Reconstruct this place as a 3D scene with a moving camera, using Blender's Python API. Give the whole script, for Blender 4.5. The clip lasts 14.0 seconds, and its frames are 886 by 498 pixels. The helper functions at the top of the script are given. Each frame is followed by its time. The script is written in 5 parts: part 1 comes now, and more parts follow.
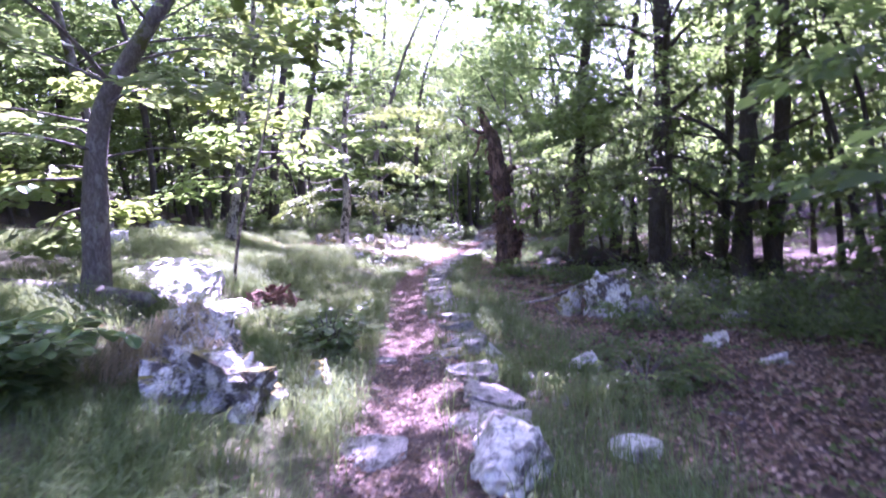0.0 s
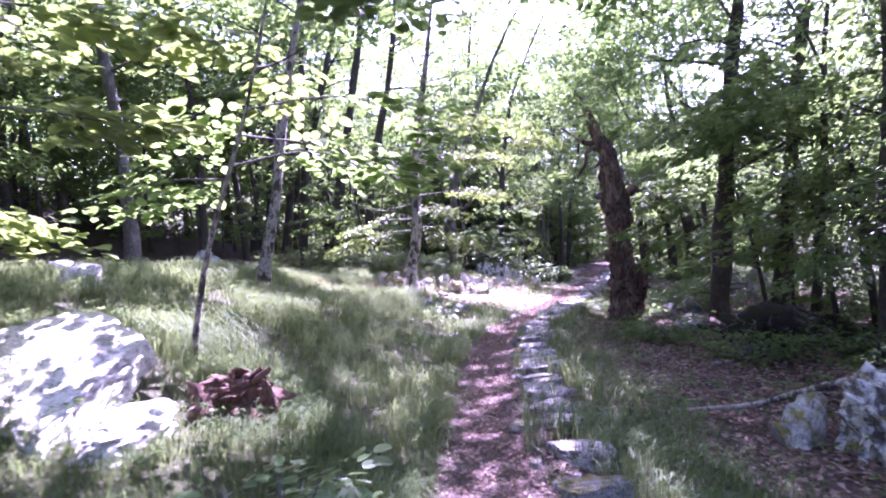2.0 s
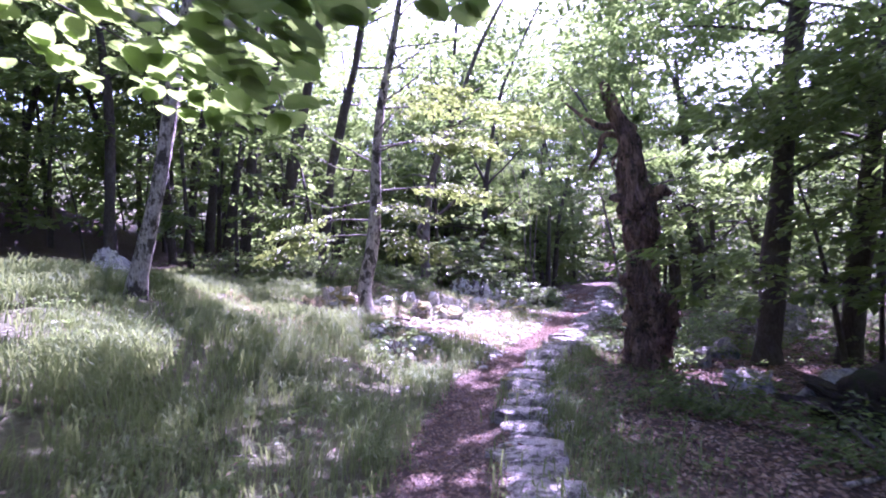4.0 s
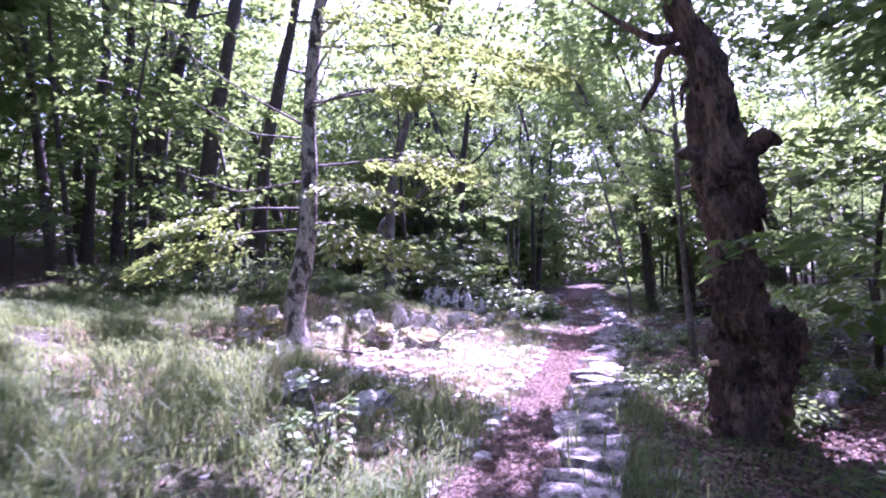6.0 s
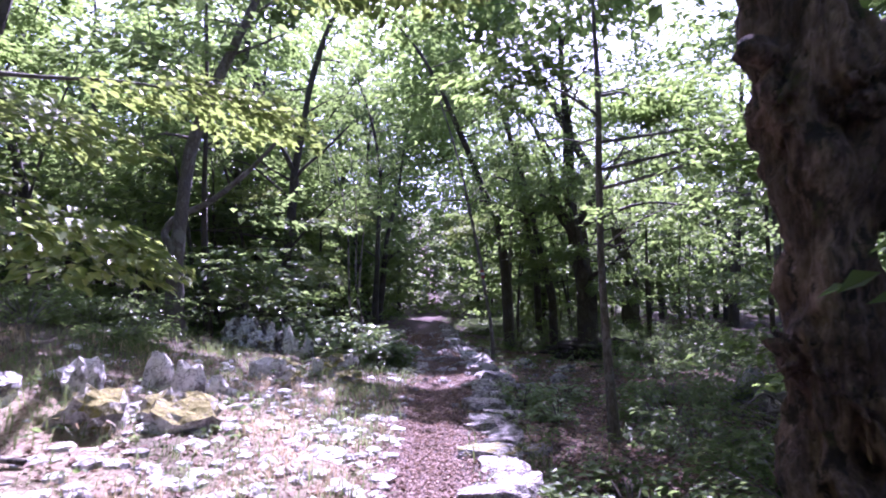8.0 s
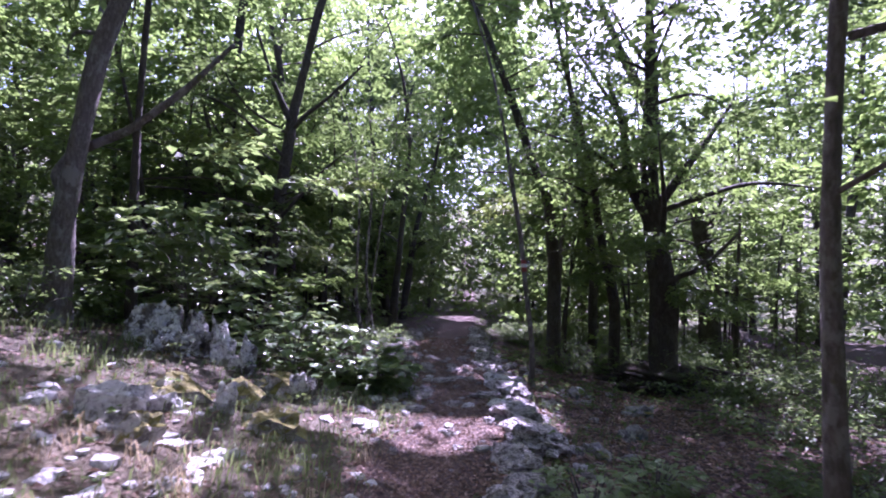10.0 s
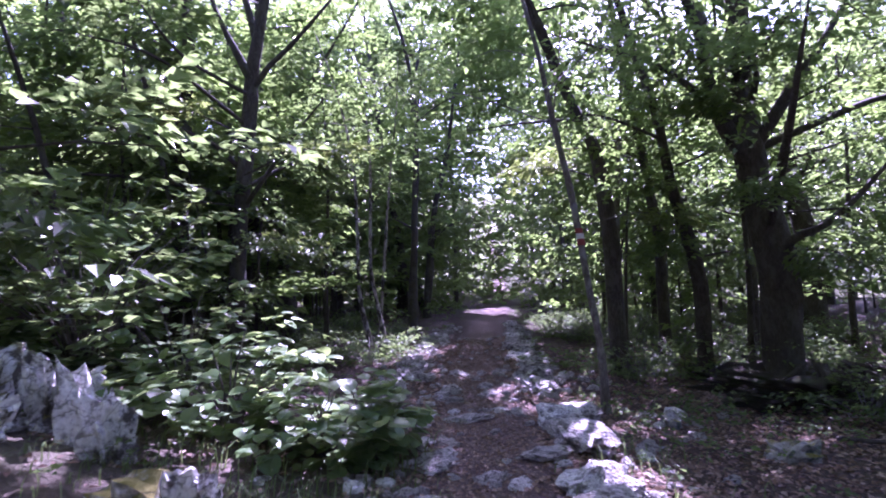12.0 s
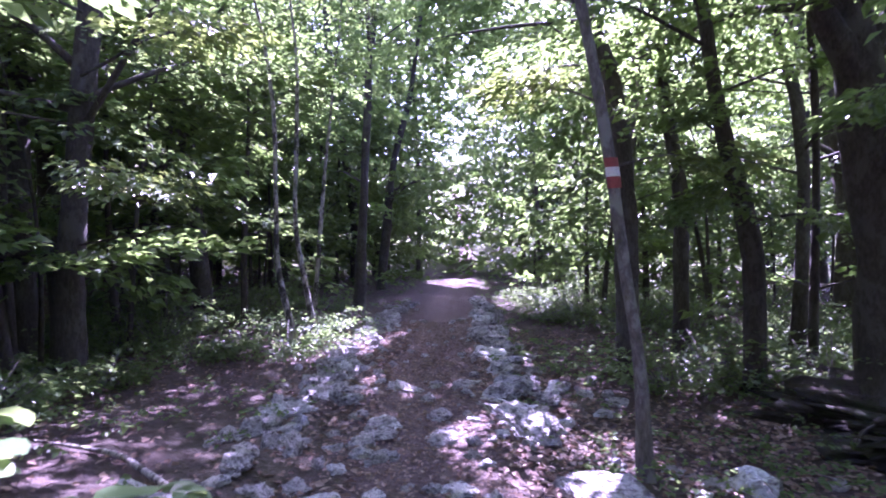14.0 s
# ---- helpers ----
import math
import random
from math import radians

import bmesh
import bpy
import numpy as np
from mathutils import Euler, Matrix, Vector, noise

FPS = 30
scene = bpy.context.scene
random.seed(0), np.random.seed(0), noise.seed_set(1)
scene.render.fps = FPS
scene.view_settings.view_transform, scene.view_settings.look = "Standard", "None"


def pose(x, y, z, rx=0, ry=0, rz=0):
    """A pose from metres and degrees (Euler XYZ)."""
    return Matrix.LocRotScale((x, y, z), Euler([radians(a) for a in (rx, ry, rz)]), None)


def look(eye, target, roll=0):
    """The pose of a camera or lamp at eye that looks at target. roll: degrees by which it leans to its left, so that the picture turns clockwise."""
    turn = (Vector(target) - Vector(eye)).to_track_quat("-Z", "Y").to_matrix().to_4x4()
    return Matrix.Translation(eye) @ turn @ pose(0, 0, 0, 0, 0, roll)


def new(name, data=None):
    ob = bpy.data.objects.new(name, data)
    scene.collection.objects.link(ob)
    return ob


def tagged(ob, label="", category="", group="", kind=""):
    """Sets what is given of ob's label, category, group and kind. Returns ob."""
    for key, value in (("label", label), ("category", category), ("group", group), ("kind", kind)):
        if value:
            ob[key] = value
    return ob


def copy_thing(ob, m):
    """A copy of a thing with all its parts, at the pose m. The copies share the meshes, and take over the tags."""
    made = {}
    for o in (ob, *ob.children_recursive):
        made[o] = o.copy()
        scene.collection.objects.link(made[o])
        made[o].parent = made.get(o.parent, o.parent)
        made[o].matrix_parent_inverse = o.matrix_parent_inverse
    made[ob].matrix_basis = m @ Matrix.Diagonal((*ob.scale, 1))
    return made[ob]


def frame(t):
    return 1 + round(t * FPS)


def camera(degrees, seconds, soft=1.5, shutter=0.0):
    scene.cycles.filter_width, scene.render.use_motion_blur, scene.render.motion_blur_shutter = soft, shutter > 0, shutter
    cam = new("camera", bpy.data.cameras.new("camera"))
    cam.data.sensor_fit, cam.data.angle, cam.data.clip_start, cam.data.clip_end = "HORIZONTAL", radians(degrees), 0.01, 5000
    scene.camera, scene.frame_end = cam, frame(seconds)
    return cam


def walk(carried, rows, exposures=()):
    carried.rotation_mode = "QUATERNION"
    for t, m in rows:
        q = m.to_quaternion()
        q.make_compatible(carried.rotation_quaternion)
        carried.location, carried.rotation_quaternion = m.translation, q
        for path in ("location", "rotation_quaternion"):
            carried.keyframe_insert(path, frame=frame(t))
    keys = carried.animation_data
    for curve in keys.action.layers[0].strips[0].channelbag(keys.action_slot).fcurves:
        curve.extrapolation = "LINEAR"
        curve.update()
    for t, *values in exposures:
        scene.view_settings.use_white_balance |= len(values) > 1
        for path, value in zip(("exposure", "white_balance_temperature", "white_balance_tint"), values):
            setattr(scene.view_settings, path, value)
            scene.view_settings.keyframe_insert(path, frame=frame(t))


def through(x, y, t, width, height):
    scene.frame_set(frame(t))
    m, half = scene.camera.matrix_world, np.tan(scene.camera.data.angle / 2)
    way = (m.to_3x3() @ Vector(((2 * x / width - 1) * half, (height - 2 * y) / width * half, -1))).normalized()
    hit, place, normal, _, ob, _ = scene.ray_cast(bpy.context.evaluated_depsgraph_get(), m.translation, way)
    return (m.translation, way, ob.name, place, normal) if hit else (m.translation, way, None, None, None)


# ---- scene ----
cam = camera(77.0, 14.0, soft=1.9, shutter=0.3)
PATH = [
    (0, (2.681, 1.193, 1.415), (2.378, 3.165, 1.283), -6.6),
    (0.5, (2.518, 2.13, 1.443), (2.209, 4.106, 1.444), -0.5),
    (1, (2.321, 2.969, 1.425), (2.017, 4.945, 1.393), -4.0),
    (1.5, (2.11, 3.923, 1.391), (1.711, 5.883, 1.388), -3.5),
    (2, (1.931, 4.765, 1.351), (1.353, 6.679, 1.389), -5.7),
    (2.5, (1.819, 5.698, 1.318), (1.348, 7.64, 1.384), -3.7),
    (3, (1.715, 6.465, 1.313), (1.26, 8.41, 1.398), -2.5),
    (3.2, (1.647, 6.739, 1.343), (1.198, 8.686, 1.415), -2.9),
    (5.3, (0.804, 10.034, 1.403), (0.187, 11.934, 1.493), -2.8),
    (5.5, (0.702, 10.379, 1.427), (0.156, 12.302, 1.514), -4.7),
    (6, (0.545, 11.329, 1.418), (0.13, 13.283, 1.505), -4.7),
    (6.5, (0.415, 12.194, 1.448), (0.043, 14.157, 1.543), -0.5),
    (7, (0.246, 13.075, 1.449), (0.161, 15.072, 1.535), -1.0),
    (7.5, (0.177, 13.95, 1.434), (0.221, 15.945, 1.57), -0.2),
    (8, (0.213, 14.683, 1.375), (0.37, 16.67, 1.53), -2.7),
    (8.5, (0.279, 15.492, 1.34), (0.434, 17.482, 1.467), -3.3),
    (8.7, (0.303, 15.877, 1.285), (0.383, 17.871, 1.426), 0.7),
    (10.8, (0.989, 19.324, 1.416), (0.85, 21.314, 1.564), -0.4),
    (11, (1.009, 19.579, 1.439), (0.794, 21.566, 1.516), -0.8),
    (11.5, (0.97, 20.292, 1.399), (0.821, 22.286, 1.415), -2.1),
    (12, (0.843, 21.063, 1.32), (0.751, 23.057, 1.441), -3.4),
    (12.5, (0.802, 21.735, 1.327), (0.765, 23.733, 1.391), -3.2),
    (13, (0.829, 22.466, 1.338), (0.907, 24.465, 1.334), -2.5),
    (13.5, (0.908, 23.195, 1.298), (0.962, 25.195, 1.308), 0.5),
    (14, (0.972, 23.87, 1.306), (0.993, 25.87, 1.304), -2.0),
]
EXPOSURES = [(0, 3.5, 5150, 78), (2.5, 3.23, 5140, 77), (5.0, 3.03, 5110, 82), (6.5, 2.88, 5110, 82), (7.0, 2.7, 5180, 73), (8.0, 2.46, 5160, 65), (9.5, 2.35, 5190, 64), (11.0, 2.38, 5280, 69), (11.5, 2.7, 5160, 73), (12.5, 2.86, 5070, 74), (13.0, 2.87, 5240, 64), (13.5, 3.22, 5140, 70), (14.0, 3.6, 5050, 77)]
walk(cam, [(t, look(eye, target, roll)) for t, eye, target, roll in PATH], EXPOSURES)

# ---- sky and sun ----
SUN = Vector((0.12, 0.72, 0.95)).normalized()
SUN_ELEVATION = math.asin(SUN.z)
world = bpy.data.worlds.new("sky")
scene.world = world
world.use_nodes = True
wt = world.node_tree
sky = wt.nodes.new("ShaderNodeTexSky")
sky.sky_type = "NISHITA"
sky.sun_disc = False
sky.sun_elevation = SUN_ELEVATION
sky.sun_rotation = math.atan2(SUN.x, SUN.y)
sky.air_density, sky.dust_density = 1.0, 2.5
wt.links.new(sky.outputs[0], wt.nodes["Background"].inputs[0])
wt.nodes["Background"].inputs[1].default_value = 0.11
sun_data = bpy.data.lights.new("sun", "SUN")
sun_data.energy, sun_data.angle, sun_data.color = 5.0, radians(0.55), (1.0, 0.95, 0.86)
sun = new("sun", sun_data)
sun.matrix_world = look(SUN * 60, (0, 0, 0))


# ---- materials ----
def material(name, rough=0.85):
    m = bpy.data.materials.new(name)
    m.use_nodes = True
    b = m.node_tree.nodes["Principled BSDF"]
    b.inputs["Roughness"].default_value = rough
    return m, m.node_tree, b


def node(t, kind, **values):
    n = t.nodes.new(kind)
    for key, value in values.items():
        n.inputs[key.replace("_", " ")].default_value = value
    return n


def ramp(t, source, stops):
    r = t.nodes.new("ShaderNodeValToRGB")
    e = r.color_ramp.elements
    while len(e) < len(stops):
        e.new(0.5)
    for k, (place, colour) in enumerate(stops):
        e[k].position, e[k].color = place, (*colour, 1)
    t.links.new(source, r.inputs[0])
    return r.outputs[0]


def mixed(t, factor, a, b):
    n = t.nodes.new("ShaderNodeMix")
    n.data_type = "RGBA"
    for socket, value in ((n.inputs["Factor"], factor), (n.inputs[6], a), (n.inputs[7], b)):
        if isinstance(value, (tuple, float)):
            socket.default_value = (*value, 1) if isinstance(value, tuple) else value
        else:
            t.links.new(value, socket)
    return n.outputs[2]


def where(t, stretch=(1, 1, 1), space="Object"):
    c = t.nodes.new("ShaderNodeTexCoord")
    m = t.nodes.new("ShaderNodeMapping")
    m.inputs["Scale"].default_value = stretch
    t.links.new(c.outputs[space], m.inputs[0])
    return m.outputs[0]


def noisy(t, place, scale, detail=5.0, rough=0.6):
    n = node(t, "ShaderNodeTexNoise", Scale=scale, Detail=detail, Roughness=rough)
    t.links.new(place, n.inputs["Vector"])
    return n.outputs[0]


def relief(t, b, height, strength, distance):
    n = node(t, "ShaderNodeBump", Strength=strength, Distance=distance)
    t.links.new(height, n.inputs["Height"])
    t.links.new(n.outputs[0], b.inputs["Normal"])


def leaf_material(name, dark, mid, light, through=0.5, rough=0.4, sheen=0.35):
    m, t, b = material(name, rough)
    b.inputs["Specular IOR Level"].default_value = sheen
    g = t.nodes.new("ShaderNodeNewGeometry")
    c = ramp(t, g.outputs["Random Per Island"], [(0.0, dark), (0.55, mid), (1.0, light)])
    t.links.new(c, b.inputs["Base Color"])
    tr = t.nodes.new("ShaderNodeBsdfTranslucent")
    warm = mixed(t, 0.5, c, tuple(min(1.0, v * 2.2) for v in (light[0] * 1.15, light[1], light[2] * 0.75)))
    t.links.new(warm, tr.inputs[0])
    mx = t.nodes.new("ShaderNodeMixShader")
    mx.inputs[0].default_value = through
    t.links.new(b.outputs[0], mx.inputs[1])
    t.links.new(tr.outputs[0], mx.inputs[2])
    t.links.new(mx.outputs[0], t.nodes["Material Output"].inputs[0])
    return m


def bark_material(name, dark, mid, light, blotch, moss=0.0, wide=5.5, share=0.52):
    m, t, b = material(name, 0.9)
    p = where(t, (1, 1, 0.35))
    grain = noisy(t, p, 38, 6, 0.7)
    big = noisy(t, where(t, (1, 1, 0.6)), wide, 5, 0.7)
    c = ramp(t, grain, [(0.3, dark), (0.52, mid), (0.75, light)])
    c = mixed(t, ramp(t, big, [(share, (0, 0, 0)), (share + 0.07, (1, 1, 1))]), c, blotch)
    if moss:
        spots = noisy(t, where(t), 3.1, 4, 0.7)
        c = mixed(t, ramp(t, spots, [(0.62 - moss, (0, 0, 0)), (0.70 - moss, (1, 1, 1))]), c, (0.075, 0.085, 0.022))
    t.links.new(c, b.inputs["Base Color"])
    relief(t, b, grain, 0.9, 0.02)
    return m


def rock_material(name, pale, dark, moss, bare=0.52):
    m, t, b = material(name, 0.9)
    p = where(t)
    fine = noisy(t, p, 26, 6, 0.72)
    wide = noisy(t, p, 5.0, 5, 0.7)
    c = ramp(t, fine, [(0.34, tuple(v * 0.35 for v in pale)), (0.46, tuple(v * 0.8 for v in pale)), (0.7, pale)])
    c = mixed(t, ramp(t, wide, [(bare, (0, 0, 0)), (bare + 0.08, (0.9, 0.9, 0.9))]), c, dark)
    if moss:
        g = t.nodes.new("ShaderNodeNewGeometry")
        s = t.nodes.new("ShaderNodeSeparateXYZ")
        t.links.new(g.outputs["Normal"], s.inputs[0])
        a = node(t, "ShaderNodeMath")
        a.operation = "MULTIPLY_ADD"
        t.links.new(s.outputs[2], a.inputs[0])
        a.inputs[1].default_value = 0.35
        t.links.new(noisy(t, p, 4.3, 4, 0.65), a.inputs[2])
        c = mixed(t, ramp(t, a.outputs[0], [(0.78 - moss, (0, 0, 0)), (0.94 - moss, (1, 1, 1))]), c, mixed(t, fine, (0.06, 0.064, 0.013), (0.25, 0.22, 0.045)))
    t.links.new(c, b.inputs["Base Color"])
    bend = t.nodes.new("ShaderNodeVectorMath")
    bend.operation = "MULTIPLY_ADD"
    nv = node(t, "ShaderNodeTexNoise", Scale=4.0, Detail=3.0)
    t.links.new(p, nv.inputs["Vector"])
    t.links.new(nv.outputs["Color"], bend.inputs[0])
    bend.inputs[1].default_value = (0.45, 0.45, 0.45)
    t.links.new(p, bend.inputs[2])
    cracks = node(t, "ShaderNodeTexVoronoi", Scale=4.2)
    cracks.feature = "DISTANCE_TO_EDGE"
    t.links.new(bend.outputs[0], cracks.inputs["Vector"])
    c = mixed(t, ramp(t, cracks.outputs["Distance"], [(0.0, (0.65, 0.65, 0.65)), (0.03, (0, 0, 0))]), c, (0.035, 0.03, 0.028))
    t.links.new(c, b.inputs["Base Color"])
    pits = node(t, "ShaderNodeTexVoronoi", Scale=19.0)
    t.links.new(p, pits.inputs["Vector"])
    both = node(t, "ShaderNodeMath")
    both.operation = "ADD"
    t.links.new(fine, both.inputs[0])
    t.links.new(pits.outputs["Distance"], both.inputs[1])
    relief(t, b, both.outputs[0], 0.8, 0.03)
    return m


LEAF_CANOPY = leaf_material("canopy_leaf", (0.04, 0.078, 0.026), (0.078, 0.138, 0.044), (0.118, 0.19, 0.06), 0.66)
# leaf copies, duller and brighter: shade and sun are put into the colours
LEAF_SHADE = leaf_material("shaded_leaf", (0.04, 0.075, 0.032), (0.07, 0.125, 0.048), (0.11, 0.172, 0.062), 0.62)
LEAF_LIT = leaf_material("sunlit_leaf", (0.07, 0.12, 0.03), (0.105, 0.165, 0.045), (0.145, 0.205, 0.06), 0.5)
LEAF_HAZEL = leaf_material("hazel_leaf", (0.07, 0.13, 0.05), (0.11, 0.18, 0.07), (0.15, 0.22, 0.09), 0.4, 0.35)
GRASS = leaf_material("grass_blade", (0.06, 0.105, 0.04), (0.10, 0.155, 0.06), (0.145, 0.20, 0.085), 0.42, 0.55, 0.15)
LITTER = leaf_material("dead_leaf", (0.10, 0.062, 0.046), (0.195, 0.133, 0.105), (0.32, 0.245, 0.20), 0.12, 0.7, 0.15)
BARK_DARK = bark_material("dark_bark", (0.02, 0.016, 0.014), (0.05, 0.04, 0.034), (0.095, 0.078, 0.066), (0.072, 0.066, 0.055))
BARK_GREY = bark_material("grey_beech_bark", (0.04, 0.034, 0.03), (0.10, 0.088, 0.078), (0.19, 0.172, 0.155), (0.17, 0.165, 0.15), 0.02)
BARK_PALE = bark_material("pale_bark", (0.06, 0.05, 0.042), (0.30, 0.27, 0.24), (0.50, 0.47, 0.43), (0.04, 0.034, 0.026), 0.0, wide=6.5, share=0.49)
BARK_OLD, ot, ob_ = material("old_gnarled_bark", 0.88)
o_fibre = noisy(ot, where(ot, (1, 1, 0.16)), 30, 6, 0.72)
o_patch = noisy(ot, where(ot, (1, 1, 0.45)), 4.2, 5, 0.65)
o_hole = noisy(ot, where(ot, (1, 1, 0.7)), 8.5, 5, 0.7)
old_c = ramp(ot, o_fibre, [(0.32, (0.018, 0.011, 0.008)), (0.5, (0.10, 0.06, 0.046)), (0.72, (0.24, 0.16, 0.125))])
old_c = mixed(ot, ramp(ot, o_patch, [(0.50, (0, 0, 0)), (0.57, (0.85, 0.85, 0.85))]), old_c, ramp(ot, o_fibre, [(0.35, (0.13, 0.07, 0.045)), (0.65, (0.36, 0.24, 0.17))]))
old_c = mixed(ot, ramp(ot, o_hole, [(0.55, (0, 0, 0)), (0.62, (0.9, 0.9, 0.9))]), old_c, (0.012, 0.008, 0.006))
old_c = mixed(ot, ramp(ot, noisy(ot, where(ot), 3.1, 5, 0.7), [(0.60, (0, 0, 0)), (0.68, (0.8, 0.8, 0.8))]), old_c, (0.07, 0.078, 0.022))
ot.links.new(old_c, ob_.inputs["Base Color"])
o_lie = node(ot, "ShaderNodeMath")
o_lie.operation = "SUBTRACT"
ot.links.new(o_fibre, o_lie.inputs[0])
ot.links.new(o_hole, o_lie.inputs[1])
relief(ot, ob_, o_lie.outputs[0], 1.0, 0.05)
ROCK = rock_material("limestone", (0.66, 0.645, 0.625), (0.13, 0.12, 0.115), 0.0)
ROCK_EDGE = rock_material("edging_limestone", (0.44, 0.41, 0.395), (0.085, 0.075, 0.068), 0.0, 0.50)
ROCK_WHITE = rock_material("white_limestone", (0.74, 0.725, 0.70), (0.30, 0.28, 0.265), 0.0)
ROCK_MOSS = rock_material("mossy_limestone", (0.54, 0.52, 0.50), (0.12, 0.115, 0.105), 0.24)
ROCK_KARST = rock_material("karst_limestone", (0.70, 0.69, 0.68), (0.04, 0.03, 0.022), 0.06, 0.47)
# darker copy of the limestone: shade is put into its colour
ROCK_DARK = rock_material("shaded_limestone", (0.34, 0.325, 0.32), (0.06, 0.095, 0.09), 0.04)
ROTTEN, rt, rb = material("rotten_wood", 0.95)
rg = noisy(rt, where(rt, (1, 1, 0.3)), 30, 6, 0.7)
rt.links.new(ramp(rt, rg, [(0.3, (0.045, 0.02, 0.014)), (0.55, (0.15, 0.08, 0.055)), (0.75, (0.32, 0.215, 0.155))]), rb.inputs["Base Color"])
relief(rt, rb, rg, 1.0, 0.03)


def plain(name, colour, rough):
    m, t, b = material(name, rough)
    n = noisy(t, where(t), 60, 5, 0.7)
    t.links.new(ramp(t, n, [(0.3, tuple(v * 0.55 for v in colour)), (0.5, colour)]), b.inputs["Base Color"])
    return m


RED_PAINT = plain("red_paint", (0.20, 0.035, 0.03), 0.7)
WHITE_PAINT = plain("white_paint", (0.52, 0.50, 0.48), 0.7)
FUNGUS = plain("bracket_fungus", (0.62, 0.42, 0.27), 0.7)

# ---- lie of the land ----
TRAIL = [(-40, 6.5), (-10, 3.6), (0, 2.5), (5.4, 1.6), (8, 1.1), (10.2, 0.6), (12.8, 0.12), (14.5, 0.0), (16.5, 0.2), (19, 0.38), (21.5, 0.5), (24, 0.85), (27, 0.88), (30, 0.9), (34.5, 1.1), (40, 1.4), (60, 3.0), (400, 8.0)]
def trail_x(y):
    return np.interp(y, [a for a, _ in TRAIL], [b for _, b in TRAIL])
def ground_z(x, y):
    u = x - trail_x(y)
    left = np.maximum(-u - 0.35, 0.0)
    slope = np.interp(y, [0, 14, 18, 22, 26, 29, 40], [0.33, 0.33, 0.21, 0.28, 0.20, -0.03, 0.02])
    far = np.interp(y, [0, 24, 30, 60], [0.14, 0.14, 0.08, 0.05])
    near = np.minimum(left, 5.0)
    near = near * near / (near + 0.5)
    hl = slope * near + far * np.clip(left - 5.0, 0, 30)
    hl = hl + 0.22 * np.clip(left - 11.0, 0, 30)
    right = np.maximum(u - 0.45, 0.0)
    hr = -0.38 * (1 - np.exp(-right / 1.1)) - 0.012 * np.minimum(right, 40)
    away = np.hypot(x, (y - 20) / 1.15)
    return hl + hr + 0.30 * np.clip(away - 34, 0, 70)


# ground: one sheet, trail, turf and litter told apart by masks
SOIL, st, sb = material("forest_floor", 0.95)
mask = st.nodes.new("ShaderNodeAttribute")
mask.attribute_name = "cover"
sep = st.nodes.new("ShaderNodeSeparateColor")
st.links.new(mask.outputs["Color"], sep.inputs[0])
sp = where(st)
s_fine = noisy(st, sp, 48, 6, 0.75)
s_mid = noisy(st, sp, 7, 5, 0.65)
cells = node(st, "ShaderNodeTexVoronoi", Scale=24.0)
st.links.new(sp, cells.inputs["Vector"])
litter_c = mixed(st, s_fine, mixed(st, cells.outputs["Color"], (0.055, 0.034, 0.028), (0.17, 0.11, 0.09)), (0.035, 0.024, 0.019))
trail_c = mixed(st, s_mid, mixed(st, cells.outputs["Color"], (0.105, 0.068, 0.057), (0.23, 0.168, 0.145)), (0.095, 0.062, 0.052))
turf_c = mixed(st, s_fine, (0.05, 0.075, 0.025), (0.15, 0.14, 0.075))
soil = mixed(st, sep.outputs[1], litter_c, turf_c)
soil = mixed(st, sep.outputs[2], soil, mixed(st, s_mid, mixed(st, cells.outputs["Color"], (0.46, 0.37, 0.28), (0.30, 0.20, 0.14)), (0.24, 0.21, 0.11)))
soil = mixed(st, sep.outputs[0], soil, trail_c)
st.links.new(soil, sb.inputs["Base Color"])
lie = node(st, "ShaderNodeMath")
lie.operation = "ADD"
st.links.new(s_fine, lie.inputs[0])
st.links.new(cells.outputs["Distance"], lie.inputs[1])
relief(st, sb, lie.outputs[0], 1.0, 0.045)


def spaced(lo, hi, step, far):
    a = list(np.arange(lo, hi + step / 2, step))
    d, x = step, hi
    while x < far:
        d *= 1.35
        x += d
        a.append(x)
    d, x = step, lo
    while x > -far:
        d *= 1.35
        x -= d
        a.insert(0, x)
    return np.array(a)


def waves(x, y, s, seed):
    r = np.random.RandomState(seed)
    z = 0 * x
    for k in range(9):
        a, f, p = r.uniform(0, 6.28), s * 1.45 ** k * r.uniform(0.8, 1.2), r.uniform(0, 6.28)
        z = z + np.sin((x * np.cos(a) + y * np.sin(a)) * f + p) / 1.35 ** k
    return z / 3.2


def land(x, y):
    """The height of the ground with its unevenness."""
    u = np.abs(x - trail_x(y))
    rough = np.clip((u - 0.15) / 1.0, 0.12, 1.0)
    return ground_z(x, y) + rough * (0.07 * waves(x, y, 0.9, 3) + 0.035 * waves(x, y, 5.0, 4)) - 0.05 * np.exp(-(u / 0.3) ** 2)


